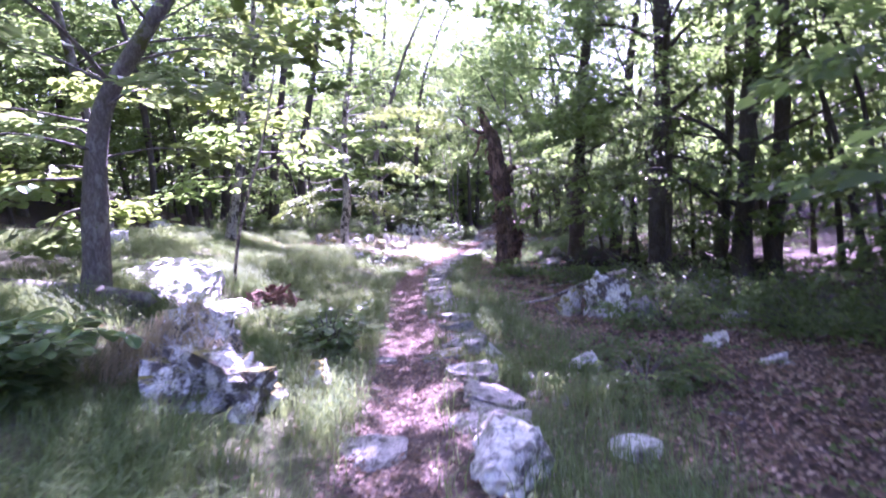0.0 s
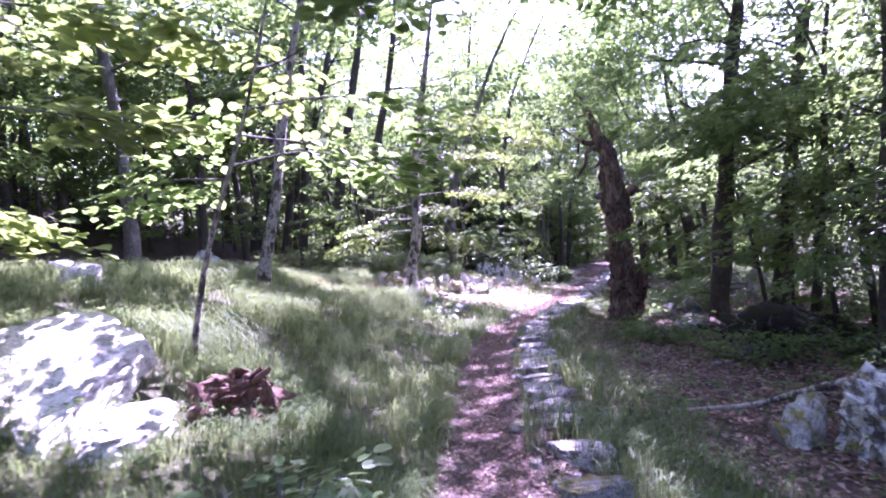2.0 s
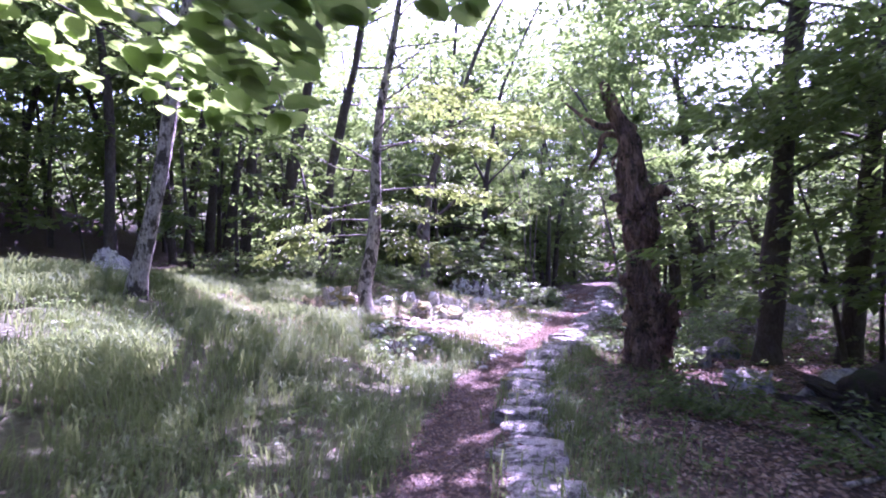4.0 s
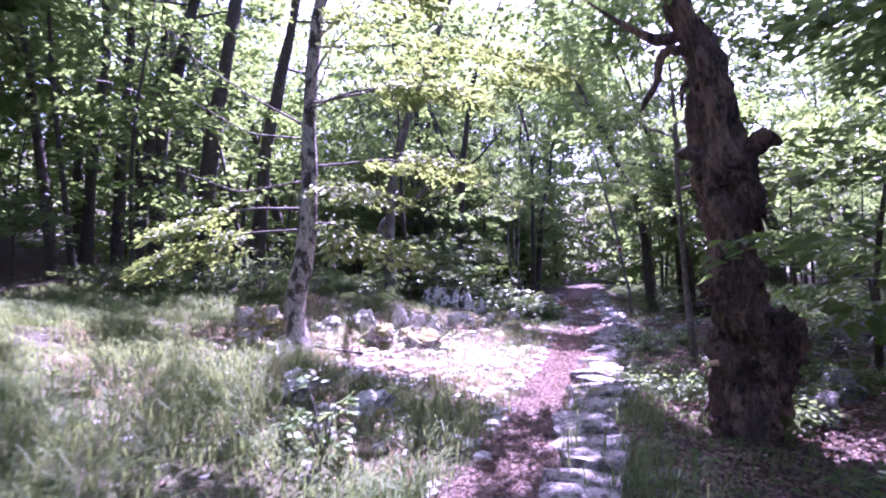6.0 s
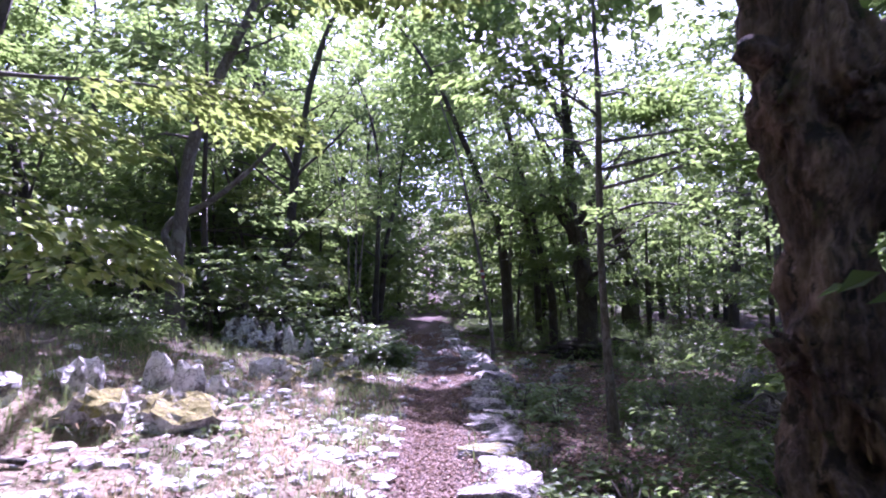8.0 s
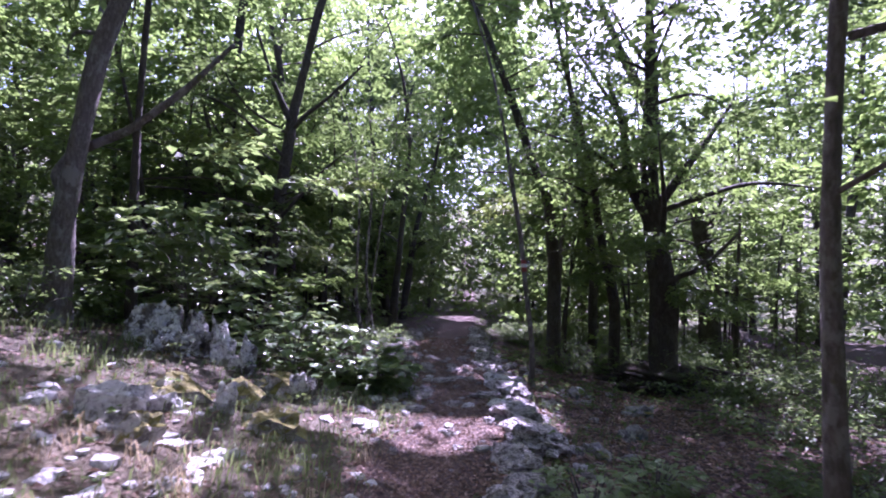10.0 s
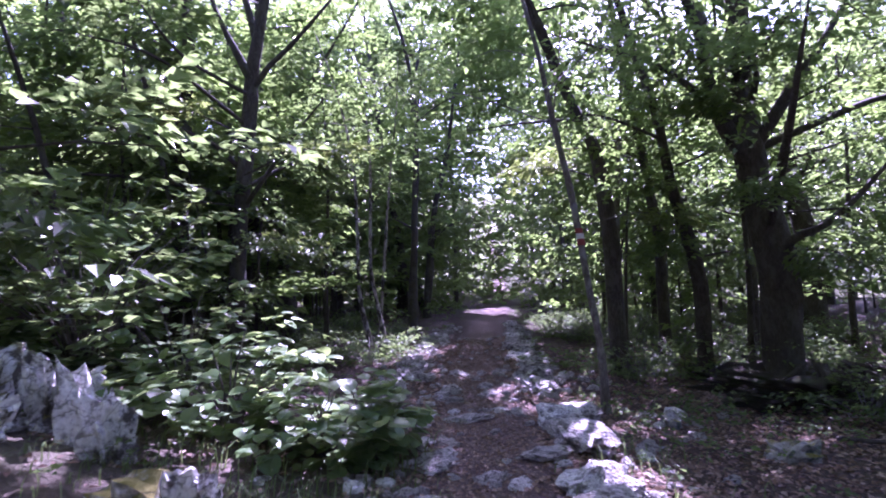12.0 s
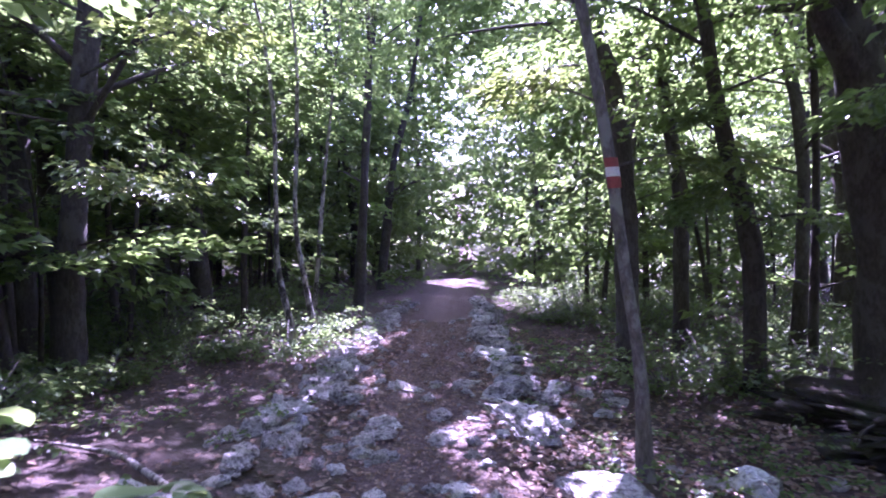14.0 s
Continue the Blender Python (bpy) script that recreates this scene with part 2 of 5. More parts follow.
def turf(x, y):
    """How grassy the ground is, 0 to 1."""
    u = x - trail_x(y)
    east = np.clip((-u - 0.28) / 0.25, 0, 1)
    along = np.interp(y, [-20, 13.5, 16.5, 19, 23, 26, 30], [1, 1, 0.6, 0.34, 0.38, 0.14, 0.05])
    along = np.maximum(along, np.clip((-u - 4.2) / 1.2, 0, 1) * np.clip((21.8 - y) / 1.5, 0, 1))
    west = np.interp(u, [-30, -10.5, -8.0], [0.0, 0.1, 1.0])
    side = np.clip((u - 0.45) / 0.3, 0, 1) * np.clip((2.3 - u) / 0.8, 0, 1) * np.interp(y, [-5, 7, 12, 20], [0.75, 0.6, 0.3, 0.1])
    strip = 0.45 * np.exp(-((u - 0.92) / 0.16) ** 2) * np.clip((24 - y) / 3, 0, 1) + 0.22 * np.exp(-((u - 0.34) / 0.07) ** 2) * np.clip((22 - y) / 3, 0, 1)
    return np.clip(east * along * west + side + strip, 0, 1)


def mesh_of(name, verts, faces, mat, smooth=True, mats=None, index=None):
    me = bpy.data.meshes.new(name)
    verts, faces = np.asarray(verts, np.float32), np.asarray(faces, np.int32)
    k = faces.shape[1]
    me.vertices.add(len(verts))
    me.vertices.foreach_set("co", verts.ravel())
    me.loops.add(faces.size)
    me.loops.foreach_set("vertex_index", faces.ravel())
    me.polygons.add(len(faces))
    me.polygons.foreach_set("loop_start", np.arange(0, faces.size, k, dtype=np.int32))
    me.polygons.foreach_set("use_smooth", np.full(len(faces), smooth))
    me.materials.append(mat)
    me.update(calc_edges=True)
    me.validate()
    return me


gx, gy = spaced(-9.0, 9.0, 0.13, 320.0), spaced(-2.0, 40.0, 0.13, 320.0)
X, Y = np.meshgrid(gx, gy)
Z = land(X, Y)
nx, ny = len(gx), len(gy)
i0 = (np.arange(ny - 1)[:, None] * nx + np.arange(nx - 1)[None]).ravel()
ground_mesh = mesh_of("ground", np.stack([X.ravel(), Y.ravel(), Z.ravel()], 1), np.stack([i0, i0 + 1, i0 + nx + 1, i0 + nx], 1), SOIL)
U = X - trail_x(Y)
edge = 0.33 + 0.10 * waves(X, Y, 2.2, 8)
wide = np.interp(Y, [0, 20, 24, 30], [1.0, 1.0, 1.35, 1.5])
cover = np.ones((ny * nx, 4), np.float32)
cover[:, 0] = np.clip((edge * wide - np.abs(U)) / 0.10 + 0.5, 0, 1).ravel()
cover[:, 1] = np.clip(turf(X, Y) + 0.25 * waves(X, Y, 3.0, 9), 0, 1).ravel()
cover[:, 1] = np.maximum(cover[:, 1], np.clip((np.hypot(X, (Y - 20) / 1.15) - 27) / 6, 0, 1).ravel())
stony = np.exp(-((Y - 19.2) / 2.6) ** 2) * np.clip((U + 4.6) / 1.2, 0, 1) * np.clip((-0.2 - U) / 0.5, 0, 1)
cover[:, 2] = np.clip(stony * (0.7 + 0.8 * waves(X, Y, 2.6, 19) + 0.5 * waves(X, Y, 9.0, 20)), 0, 1).ravel()
attribute = ground_mesh.color_attributes.new("cover", "FLOAT_COLOR", "POINT")
attribute.data.foreach_set("color", cover.ravel())
ground = tagged(new("ground", ground_mesh), "uneven forest floor with a narrow trail through grass and dead leaves", "ground", kind="structure")


# ---- builders ----
def unit(v):
    return v / np.maximum(np.linalg.norm(v, axis=-1, keepdims=True), 1e-9)


def part(name, me, parent, label=""):
    ob = new(name, me)
    ob.parent = parent
    return tagged(ob, label)


def thing(name, place, label, category, group="", kind=""):
    ob = new(name)
    ob.empty_display_size = 0.1
    ob.location = place
    return tagged(ob, label, category, group, kind)


def leaves(base, way, up, length, broad, full=False):
    """Vertices and faces of folded leaves; full: rounder ones."""
    side = unit(np.cross(way, up))
    up = unit(np.cross(side, way))
    L, W = length[:, None], (length * broad)[:, None]
    n = len(base)
    if not full:
        v = np.stack([base, base + way * L * 0.45 + side * W * 0.5 + up * W * 0.16, base + way * L - up * L * 0.12,
                      base + way * L * 0.45 - side * W * 0.5 + up * W * 0.16], 1).reshape(-1, 3)
        k = np.arange(n)[:, None] * 4
        return v, np.concatenate([k + [0, 1, 2], k + [0, 2, 3]])
    outline = [(-0.03, 0.20, 0.0), (0.10, 0.45, 0.07), (0.38, 0.55, 0.08), (0.68, 0.50, 0.05), (0.90, 0.28, -0.02)]
    ring = [base] + [base + way * L * a + side * W * b + up * W * c for a, b, c in outline] + [base + way * L - up * L * 0.12]
    ring += [base + way * L * a - side * W * b + up * W * c for a, b, c in outline[::-1]]
    v = np.stack(ring + [base + way * L * 0.45], 1).reshape(-1, 3)
    k = np.arange(n)[:, None] * 13
    return v, np.concatenate([k + [q, (q + 1) % 12, 12] for q in range(12)])


def sprays(r, starts, ways, reach, count, size, broad=0.62, full=False, flat=0.3, fan=0.45):
    """Flat twigs of leaves: from each start along each way."""
    n = len(starts)
    ways = unit(ways)
    s = np.repeat(np.arange(n), count)
    m = len(s)
    a = np.sqrt(r.uniform(0.02, 1, m))
    b = r.uniform(-1, 1, m) * fan * (1.05 - 0.6 * a)
    side = unit(np.cross(ways, np.array([0, 0, 1.0])) + 1e-6)
    up = unit(np.cross(side, ways))
    R = (np.repeat(reach, count) if np.ndim(reach) else np.full(m, reach))[:, None]
    base = starts[s] + ways[s] * a[:, None] * R + side[s] * b[:, None] * R + up[s] * (r.normal(0, 0.045, m)[:, None] * R) - np.array([0, 0, 1.0]) * (0.16 * a ** 2)[:, None] * R
    way = unit(ways[s] * r.uniform(0.3, 1.0, m)[:, None] + side[s] * (np.sign(b) * r.uniform(0.2, 1.0, m))[:, None] + r.normal(0, 0.18, (m, 3)) - np.array([0, 0, 0.15]))
    nrm = unit(up[s] + r.normal(0, flat, (m, 3)))
    return leaves(base, way, nrm, size * r.uniform(0.6, 1.25, m), broad, full)


def tube(points, radii, sides=8, bump=0.0, seed=0, step=0.25):
    """A tapered, slightly crooked stem through the points, as vertices and faces."""
    r = np.random.RandomState(seed)
    P, Rr = np.asarray(points, float), np.asarray(radii, float)
    d = np.r_[0, np.cumsum(np.linalg.norm(np.diff(P, axis=0), axis=1))]
    n = max(3, int(d[-1] / step) + 1)
    t = np.linspace(0, d[-1], n)
    C = np.stack([np.interp(t, d, P[:, k]) for k in range(3)], 1)
    for _ in range(2):
        C[1:-1] = (C[:-2] + 2 * C[1:-1] + C[2:]) / 4
    rr = np.interp(t, d, Rr)
    T = unit(np.gradient(C, axis=0))
    ref = np.array([1.0, 0, 0]) if abs(T[0][0]) < 0.8 else np.array([0, 1.0, 0])
    S = unit(np.cross(T, ref))
    V = np.cross(T, S)
    a = np.linspace(0, 2 * np.pi, sides, endpoint=False)
    ph = r.uniform(0, 6.28, 4)
    k = 1 + bump * (np.sin(2 * a[None] + ph[0] + t[:, None] * 1.7) + 0.7 * np.sin(3 * a[None] + ph[1] - t[:, None] * 3.1) + r.normal(0, 0.35, (n, sides)))
    ring = C[:, None] + (S[:, None] * np.cos(a)[None, :, None] + V[:, None] * np.sin(a)[None, :, None]) * (rr[:, None] * k)[..., None]
    v = np.concatenate([ring.reshape(-1, 3), C[-1:] + T[-1:] * rr[-1]])
    i, j = np.meshgrid(np.arange(n - 1), np.arange(sides), indexing="ij")
    i, j = i.ravel(), j.ravel()
    q = np.stack([i * sides + j, i * sides + (j + 1) % sides, (i + 1) * sides + (j + 1) % sides, (i + 1) * sides + j], 1)
    f = np.concatenate([q[:, [0, 1, 2]], q[:, [0, 2, 3]]])
    e = (n - 1) * sides
    cap = np.stack([e + np.arange(sides), e + (np.arange(sides) + 1) % sides, np.full(sides, n * sides)], 1)
    return v, np.concatenate([f, cap])


def joined(pieces):
    vs, fs, k = [], [], 0
    for v, f in pieces:
        vs.append(v)
        fs.append(f + k)
        k += len(v)
    return np.concatenate(vs), np.concatenate(fs)


# sunlit clearings under gaps in the canopy: x, y, half-widths
GAPS = [(-1.1, 18.9, 2.3, 1.9), (-1.9, 16.5, 1.8, 1.2), (0.1, 20.0, 0.8, 1.2), (-1.75, 7.9, 1.7, 1.35), (-0.6, 32.0, 0.9, 1.0), (-3.9, 11.6, 1.6, 0.8), (-4.6, 15.6, 1.6, 1.1), (-6.2, 18.6, 1.5, 1.0), (0.75, 23.75, 0.85, 0.7), (-0.2, 23.5, 0.6, 0.5), (1.9, 25.3, 0.42, 0.8), (1.75, 45.5, 1.3, 2.6), (-0.75, 25.0, 0.75, 0.6)]
# the same over leafy limbs: x, y, z, half-widths
HIGH = [(-1.6, 18.6, 4.9, 2.0, 1.6), (-3.6, 18.0, 2.7, 1.3, 0.9), (-1.4, 9.0, 4.4, 1.4, 1.2), (3.4, 20.4, 3.6, 1.8, 1.2), (2.6, 30.4, 3.6, 1.2, 1.0), (7.6, 15.5, 3.0, 1.4, 0.9), (7.5, 23.5, 3.0, 1.5, 1.0), (6.0, 33.0, 2.6, 1.5, 1.0), (5.6, 29.5, 4.4, 2.0, 1.8), (6.8, 27.5, 3.2, 1.4, 1.2), (7.2, 14.0, 4.4, 2.6, 2.2), (-2.9, 7.0, 3.0, 1.2, 1.0), (6.5, 42.0, 3.5, 3.6, 5.0), (9.5, 16.0, 2.6, 2.2, 2.0), (7.6, 18.6, 3.6, 2.0, 2.0), (7.6, 33.0, 4.0, 2.5, 2.6)]
SHIFT = np.array([SUN.x / SUN.z, SUN.y / SUN.z])


def shades_gap(p, slack=0.0):
    """Which points throw their shadow into a clearing."""
    g = p[:, :2] - SHIFT[None] * (p[:, 2:3] - 0.2)
    hit = np.zeros(len(p), bool)
    for x, y, a, b in GAPS:
        hit |= ((g[:, 0] - x) / (a + slack)) ** 2 + ((g[:, 1] - y) / (b + slack)) ** 2 < 1
    for x, y, z, a, b in HIGH:
        g = p[:, :2] - SHIFT[None] * (p[:, 2:3] - z)
        hit |= (p[:, 2] > z + 0.25) & (((g[:, 0] - x) / (a + slack)) ** 2 + ((g[:, 1] - y) / (b + slack)) ** 2 < 1)
    return hit


def thinned(v, f, corners, offset, r, keep=0.06):
    """Drops the leaves over the clearings."""
    n = len(v) // corners
    mid = v.reshape(n, corners, 3).mean(1) + np.asarray(offset)
    stay = ~shades_gap(mid) | (r.uniform(0, 1, n) < keep)
    order = np.cumsum(stay) - 1
    own = f[:, 0] // corners
    f = f[stay[own]]
    f = order[own[stay[own]]][:, None] * corners + f % corners
    return v.reshape(n, corners, 3)[stay].reshape(-1, 3), f


def grown(seed, stem, radius, height, low, spread, count, leaf_count, leaf, bark, leafage, reach=0.9, up=0.35, limbs=10, broad=0.62, sides=9, full=False, world_at=None, flare=1.35, coarse=1.0, split=False):
    """Trunk and crown meshes. stem: points from the foot, relative to it; it is led on to the height."""
    r = np.random.RandomState(seed)
    P = [np.array(p, float) for p in stem]
    last = P[-1] - P[-2]
    last = last / np.linalg.norm(last)
    while P[-1][2] < height - 0.8:
        last = unit(last + r.normal(0, 0.09, 3) + np.array([0, 0, 0.05]))
        P.append(P[-1] + last * 1.2)
    P = np.array(P)
    d = np.r_[0, np.cumsum(np.linalg.norm(np.diff(P, axis=0), axis=1))]
    rad = radius * (1 - 0.82 * (d / d[-1]) ** 1.1)
    rad[0] *= flare
    P0 = np.concatenate([P[:1] - np.array([[0, 0, 0.3]]), P])
    if len(P0) > 2:
        foot = P[0] + (P[1] - P[0]) * min(0.5, 0.35 / max(d[1], 0.01))
        P0 = np.insert(P0, 2, foot, 0)
        rad = np.insert(rad, 1, radius * 1.05)
    pieces = [tube(P0, np.r_[rad[0] * 1.15, rad], sides, 0.11, seed, 0.22 * coarse)]
    starts, ways = [], []
    for k in range(limbs):
        h = r.uniform(low, height * 0.95)
        c = np.array([np.interp(h, P[:, 2], P[:, q]) for q in range(3)])
        a = r.uniform(0, 6.28)
        span = spread * r.uniform(0.55, 1.1) * (1.15 - 0.6 * (h - low) / max(height - low, 0.1))
        w = unit(np.array([np.cos(a), np.sin(a), up * r.uniform(0.2, 1.6)]))
        mid = c + w * span * 0.5 + np.array([0, 0, r.uniform(-0.05, 0.15) * span])
        end = c + w * span + np.array([0, 0, r.uniform(-0.1, 0.1) * span]) + r.normal(0, 0.1, 3) * span
        rb_ = max(0.008, radius * 0.3 * (1.2 - h / height))
        pieces.append(tube([c, mid, end], [rb_, rb_ * 0.6, 0.004], 5 if coarse == 1 else 3, 0.0, seed + k, 0.3 * coarse))
        m = max(1, count // limbs)
        q = r.uniform(0.2, 1.0, m)[:, None]
        starts.append(np.where(q < 0.5, c + (mid - c) * q * 2, mid + (end - mid) * (q * 2 - 1)) + r.normal(0, 0.08, (m, 3)) * span)
        turn = r.uniform(-1.2, 1.2, m)
        ways.append(np.stack([w[0] * np.cos(turn) - w[1] * np.sin(turn), w[0] * np.sin(turn) + w[1] * np.cos(turn), r.normal(0.02, 0.18, m)], 1))
    starts, ways = np.concatenate(starts), np.concatenate(ways)
    v, f = sprays(r, starts, ways, reach * r.uniform(0.6, 1.2, len(starts)), leaf_count, leaf, broad, full)
    if world_at is not None:
        v, f = thinned(v, f, 13 if full else 4, world_at, r)
    crown = mesh_of("crown", v, f, leafage, False)
    if split:
        return [mesh_of("limb" if k else "trunk", tv, tf, bark) for k, (tv, tf) in enumerate(pieces)], crown
    return [mesh_of("trunk", *joined(pieces), bark)], crown


def on_land(x, y, sink=0.0):
    return (x, y, float(land(np.array(x), np.array(y))) - sink)


def tree(label, foot, stem, radius, height, low, spread, count=60, leaf_count=40, leaf=0.11, bark=BARK_DARK, leafage=LEAF_CANOPY, seed=1, group="", category="tree", thin=True, **more):
    """A tree of its own: foot in the world, stem in world points above it."""
    at = on_land(*foot, 0.02)
    pts = [(0, 0, 0)] + [(p[0] - at[0], p[1] - at[1], p[2] - at[2]) for p in stem]
    a, b = grown(seed, pts, radius, height, low, spread, count, leaf_count, leaf, bark, leafage, world_at=at if thin else None, split=True, **more)
    ob = thing("tree", at, label, category, group)
    for me in a:
        part(me.name.split(".")[0], me, ob)
    part("crown", b, ob)
    return ob


# ---- trees along the trail ----
DARK_TALL = "tall dark-barked tree with a straight bare trunk"
tree("grey-barked tree bending over beside a fallen log", (-1.97, 6.53), [(-1.86, 6.6, 1.9), (-1.72, 6.71, 2.96), (-0.98, 6.88, 3.91)], 0.125, 7.5, 2.2, 2.0, 46, 50, 0.085, BARK_GREY, LEAF_CANOPY, 11)
tree("thick dark trunk rising straight beside low beech twigs", (5.3, 13.29), [(5.67, 13.4, 2.82), (5.88, 13.47, 5.29)], 0.23, 13, 1.2, 2.8, 170, 42, 0.085, BARK_DARK, LEAF_SHADE, 12, limbs=22)
tree(DARK_TALL, (6.45, 12.04), [(6.8, 12.14, 2.08), (7.13, 12.23, 4.61)], 0.167, 12, 1.3, 2.5, 150, 40, 0.085, BARK_DARK, LEAF_CANOPY, 13, "dark trunks east of the trail", limbs=20)
tree(DARK_TALL, (6.23, 12.55), [(6.69, 12.67, 2.33), (6.88, 12.74, 4.58)], 0.108, 11, 1.3, 2.5, 150, 40, 0.085, BARK_DARK, LEAF_SHADE, 14, "dark trunks east of the trail", limbs=20)
tree(DARK_TALL, (6.95, 11.95), [(7.39, 12.07, 2.44), (7.57, 12.13, 4.51)], 0.144, 12, 1.3, 2.5, 150, 40, 0.085, BARK_DARK, LEAF_SHADE, 15, "dark trunks east of the trail", limbs=20)
tree(DARK_TALL, (3.98, 18.0), [(4.33, 18.0, 1.94), (4.7, 18.0, 4.5)], 0.198, 12, 3.0, 2.0, 110, 40, 0.085, BARK_DARK, LEAF_SHADE, 16, "dark trunks east of the trail", limbs=20)
tree(DARK_TALL, (5.13, 18.02), [(5.57, 18.03, 2.02), (5.95, 18.03, 4.37)], 0.171, 12, 1.6, 2.0, 120, 40, 0.085, BARK_DARK, LEAF_SHADE, 17, "dark trunks east of the trail", limbs=20)
tree(DARK_TALL, (5.29, 16.34), [(5.69, 16.33, 2.13)], 0.081, 9, 1.6, 1.6, 120, 40, 0.085, BARK_DARK, LEAF_SHADE, 18, "dark trunks east of the trail", limbs=20)
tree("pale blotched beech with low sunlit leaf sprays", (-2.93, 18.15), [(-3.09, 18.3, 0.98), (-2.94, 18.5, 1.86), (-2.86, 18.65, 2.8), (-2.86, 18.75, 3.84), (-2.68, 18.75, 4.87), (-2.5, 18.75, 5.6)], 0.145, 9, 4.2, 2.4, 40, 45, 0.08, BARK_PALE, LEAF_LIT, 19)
tree("pale leaning tree rising out of tall grass", (-4.63, 14.1), [(-4.22, 14.17, 2.65), (-3.87, 14.19, 4.38), (-3.59, 14.21, 5.5)], 0.115, 9, 3.6, 2.2, 40, 45, 0.085, BARK_PALE, LEAF_CANOPY, 20)
for k, (foot, s1, s2, rr) in enumerate([((-7.15, 21.96), (-6.59, 21.95, 4.66), (-5.96, 21.98, 7.05), 0.20), ((-6.5, 23.12), (-5.99, 23.1, 4.57), (-5.06, 23.16, 7.67), 0.17),
                                       ((-8.79, 22.62), (-8.34, 22.58, 5.03), (-7.36, 22.66, 7.99), 0.17), ((-9.99, 23.38), (-9.37, 23.39, 5.05), (-8.76, 23.41, 7.43), 0.16),
                                       ((-11.19, 24.14), (-10.77, 24.1, 5.37), (-10.32, 24.08, 7.93), 0.15), ((-11.17, 23.12), (-10.68, 23.09, 5.45), (-10.15, 23.11, 7.54), 0.15)]):
    tree("dark slanting trunk in a dense shaded stand", foot, [s1, s2], rr, 13, 5.0, 2.6, 60, 40, 0.11, BARK_DARK, LEAF_CANOPY, 30 + k, "slanting dark trunks on the bank")
BENDING = tree("slender grey tree bending above a rocky bank", (-3.68, 24.6), [(-3.64, 24.6, 2.2), (-3.4, 24.6, 3.95), (-3.0, 24.6, 5.1), (-2.5, 24.6, 6.1)], 0.14, 10, 3.4, 2.5, 60, 45, 0.085, BARK_GREY, LEAF_CANOPY, 40)
tree("young thin tree with a light crown in the grass", (-1.62, 8.72), [(-1.46, 8.72, 1.3), (-1.3, 8.72, 1.74), (-1.09, 8.72, 2.21), (-0.89, 8.72, 2.6), (-0.7, 8.75, 3.2)], 0.024, 4.8, 2.4, 1.3, 34, 22, 0.125, BARK_PALE, LEAF_LIT, 41, thin=False, broad=0.8, full=True)
FORKED = tree("dark forked tree with wide upper limbs", (-2.98, 29.8), [(-2.9, 29.8, 1.47), (-2.67, 29.8, 3.4), (-2.5, 29.8, 4.9), (-2.2, 29.8, 6.4)], 0.15, 12, 2.6, 3.0, 90, 45, 0.09, BARK_DARK, LEAF_SHADE, 42)
for k, (foot, s) in enumerate([((-1.13, 32.04), [(-1.38, 32.04, 1.06), (-1.34, 32.05, 3.46)]), ((-0.94, 32.48), [(-1.22, 32.49, 1.74), (-1.13, 32.49, 3.13)]), ((-1.44, 34.54), [(-1.12, 34.54, 2.9), (-0.9, 34.54, 4.51)])]):
    tree("slender pale stem catching the light", foot, s, 0.046, 7.5, 4.0, 1.3, 26, 36, 0.085, BARK_PALE, LEAF_CANOPY, 50 + k, "slender pale stems")
tree("straight dark trunk close to the trail", (-0.88, 36.73), [(-0.63, 36.73, 3.19), (-0.4, 36.73, 6.18)], 0.12, 11, 2.4, 2.4, 60, 40, 0.10, BARK_DARK, LEAF_SHADE, 54)
tree("straight dark trunk close to the trail", (-0.9, 42.0), [(-0.4, 42.0, 4.0), (0.3, 42.0, 6.4)], 0.15, 11, 2.4, 2.4, 60, 40, 0.11, BARK_DARK, LEAF_CANOPY, 55)
WAYMARKED = tree("thin bent trunk bearing a red and white trail mark", (2.25, 27.43), [(2.26, 27.43, 0.54), (2.17, 27.43, 1.1), (2.11, 27.43, 1.75), (2.02, 27.43, 2.45), (1.91, 27.43, 3.05), (1.77, 27.43, 4.0)], 0.047, 7.5, 3.2, 1.8, 36, 40, 0.085, BARK_GREY, LEAF_CANOPY, 56)
tree("thick dark trunk splitting into two stems", (3.2, 30.45), [(3.22, 30.45, 1.46), (3.18, 30.45, 2.62), (3.05, 30.45, 3.52), (2.75, 30.4, 4.08), (2.4, 30.3, 5.1)], 0.15, 10, 3.0, 2.6, 70, 45, 0.09, BARK_DARK, LEAF_CANOPY, 57)
tree("dark sinuous trunk leaning over the slope", (4.3, 29.8), [(4.38, 29.8, 1.05), (4.2, 29.8, 1.85), (4.03, 29.8, 2.7), (3.9, 29.8, 3.8), (3.62, 29.8, 4.9)], 0.115, 9, 2.8, 2.2, 60, 45, 0.09, BARK_DARK, LEAF_SHADE, 58)
tree("dark slim trunk in the shade", (5.78, 31.32), [(5.89, 31.32, 1.29), (5.96, 31.32, 2.2)], 0.10, 9, 2.4, 2.2, 50, 45, 0.09, BARK_DARK, LEAF_SHADE, 59)
MASSIVE = tree("massive dark old tree with knotted limbs", (4.95, 28.8), [(5.0, 28.8, 1.1), (4.88, 28.8, 2.1), (4.74, 28.8, 2.9), (4.7, 28.8, 3.8), (4.76, 28.8, 4.6)], 0.26, 9, 2.0, 3.4, 130, 45, 0.09, BARK_DARK, LEAF_CANOPY, 60, limbs=18, flare=1.7, sides=16)
